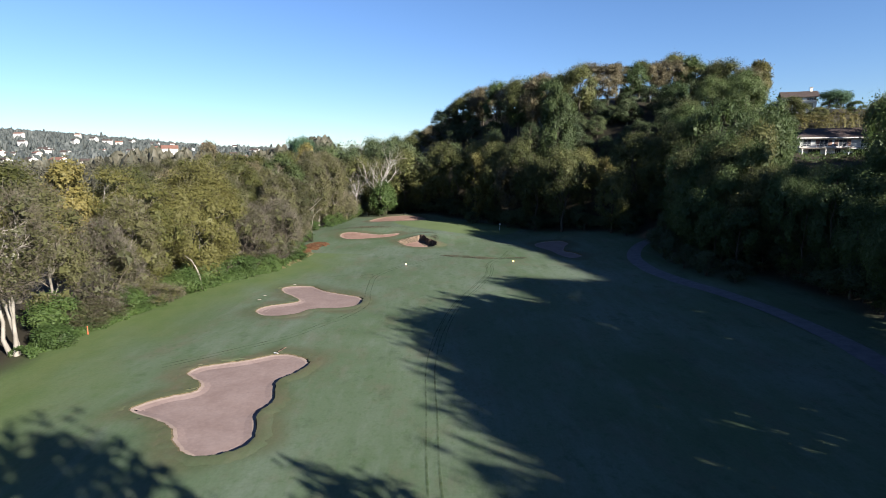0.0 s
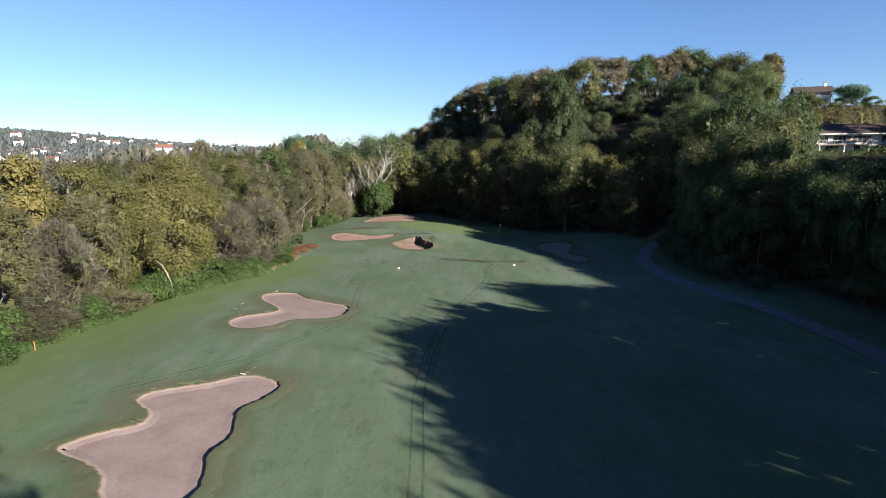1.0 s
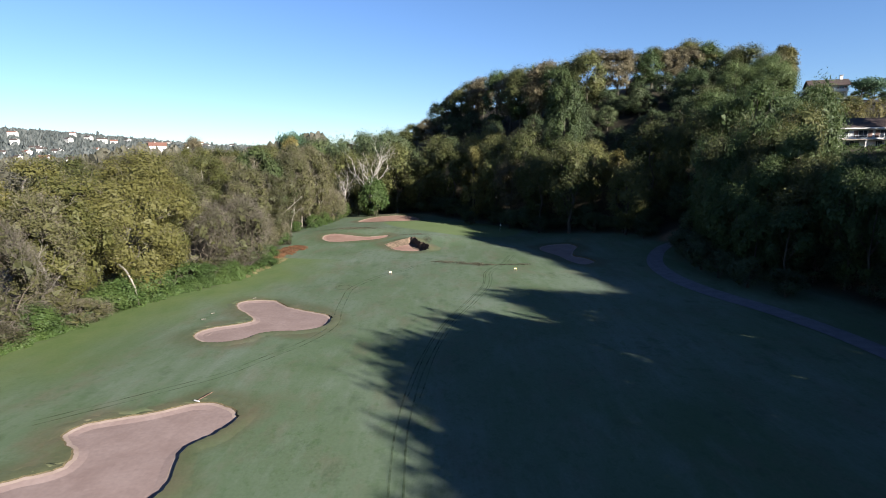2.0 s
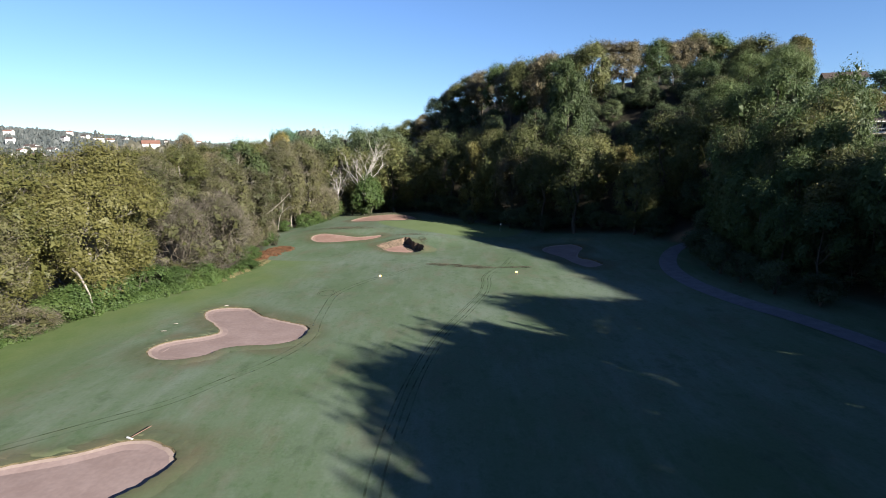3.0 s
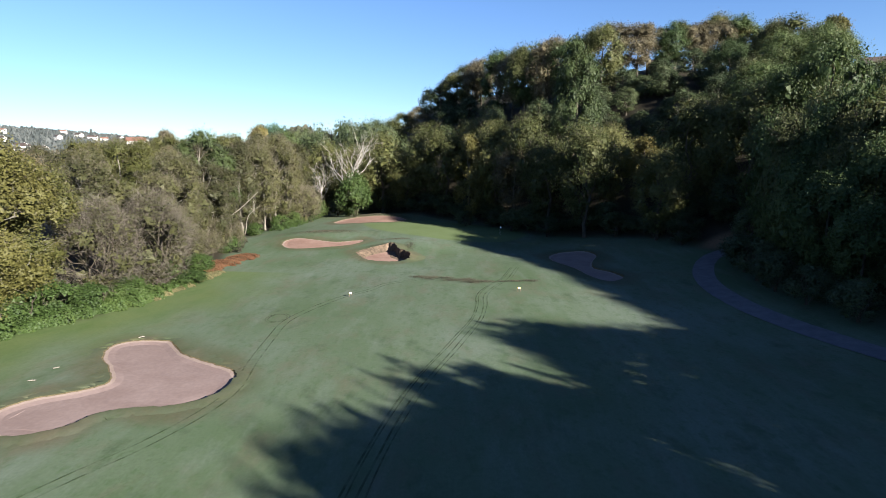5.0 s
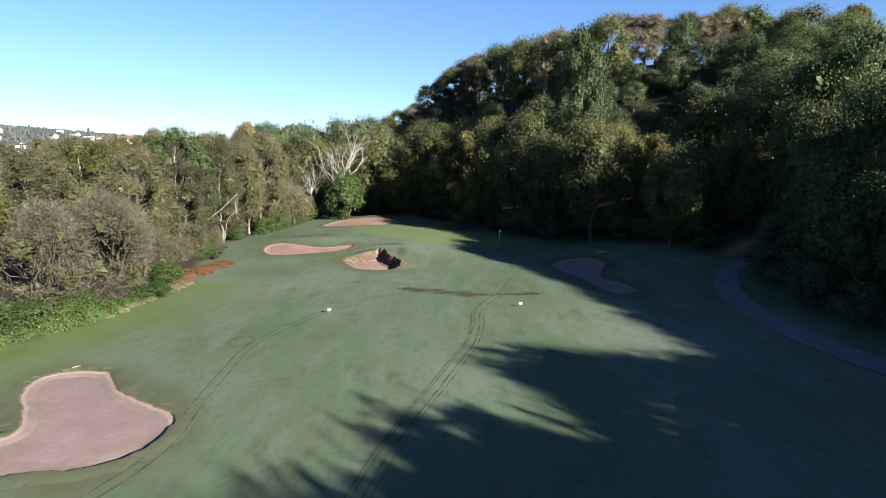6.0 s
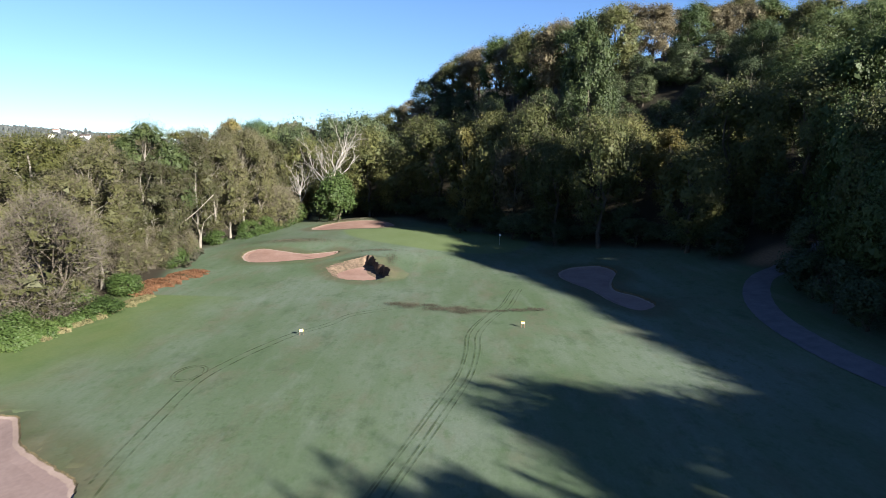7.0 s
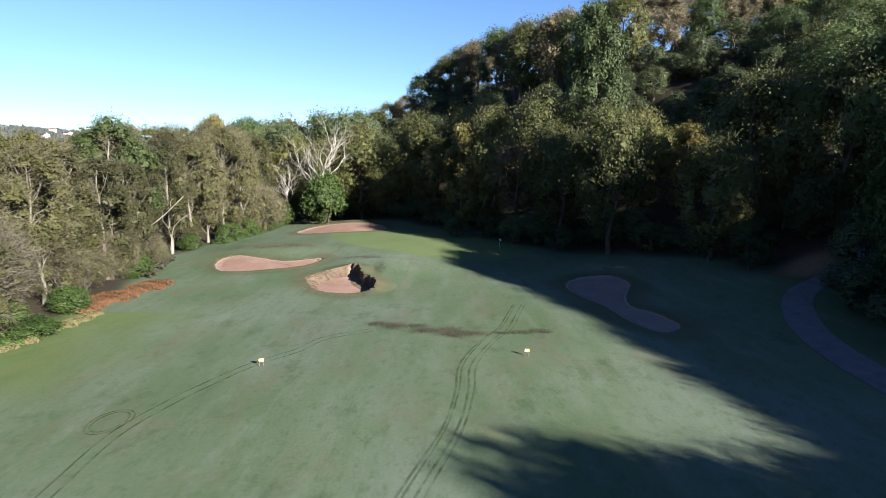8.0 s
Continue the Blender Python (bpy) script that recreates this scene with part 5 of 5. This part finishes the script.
stake(-45.8, 68.2, 1.1, RED_PAINT, "red hazard stake at the wood's edge")


def litter_piece(x, y, turn, ln):
    thing = part("broken_branch", boxes((0, -0.05, 0, ln, 0.05, 0.07), (ln * 0.4, 0, 0.02, ln * 0.48, ln * 0.4, 0.07)), PALE_BARK, None, "", 0.015)
    thing.matrix_basis = pose(x, y, float(land(x, y)) + 0.04, 0, 0, turn)
    return tagged(thing, "bleached stick lying on the grass", "stick")


litter_piece(-29.5, 84.8, 15, 0.6)
litter_piece(-29.4, 87.6, 35, 0.5)
litter_piece(-27.0, 96.8, 50, 0.6)


def tufts(name, label, material, spots, count, size, seed):
    """Uneven clumps of taller grass round the given spots (x, y, radius along x, along y)."""
    rng = np.random.default_rng(seed)
    pts = []
    for x, y, rx, ry in spots:
        n = int(count * rx * ry)
        pts.append(np.column_stack([x + rx * rng.normal(0, 0.45, n), y + ry * rng.normal(0, 0.45, n)]))
    p = np.concatenate(pts)
    z = land(p[:, 0], p[:, 1]) + 0.06
    up = np.tile((0.0, 0.0, 1.0), (len(p), 1)) + rng.normal(0, 0.4, (len(p), 3))
    ob = new(name, leaf_mesh(name, twig_shapes(rng, np.column_stack([p, z + size * 0.3]), up, size, size * 0.16), material))
    return tagged(ob, label, name.replace("_", " "), kind="stuff")


tufts("rough_grass", "band of dark unmown grass across the fairway", LEAF_ROUGH, [(0.8, 124.0, 1.4, 0.9), (2.6, 123.2, 1.6, 1.3), (5.0, 123.2, 1.2, 0.8), (6.0, 121.6, 1.8, 1.0), (8.2, 121.6, 1.6, 1.7), (8.8, 120.2, 1.3, 0.9), (10.6, 120.9, 1.6, 0.9), (13.4, 121.2, 1.0, 0.5), (15.2, 121.6, 1.3, 0.7), (17.4, 122.0, 1.4, 0.8)], 420, 0.15, 3)
tufts("heather_tufts", "dark rough tufts on the bunker mounds", LEAF_ROUGH, [(-22, 165.5, 7, 2.2), (-17, 206, 9, 3), (-2.2, 150, 1.2, 4.0), (-5.5, 157, 4, 1.2)], 130, 0.17, 4)
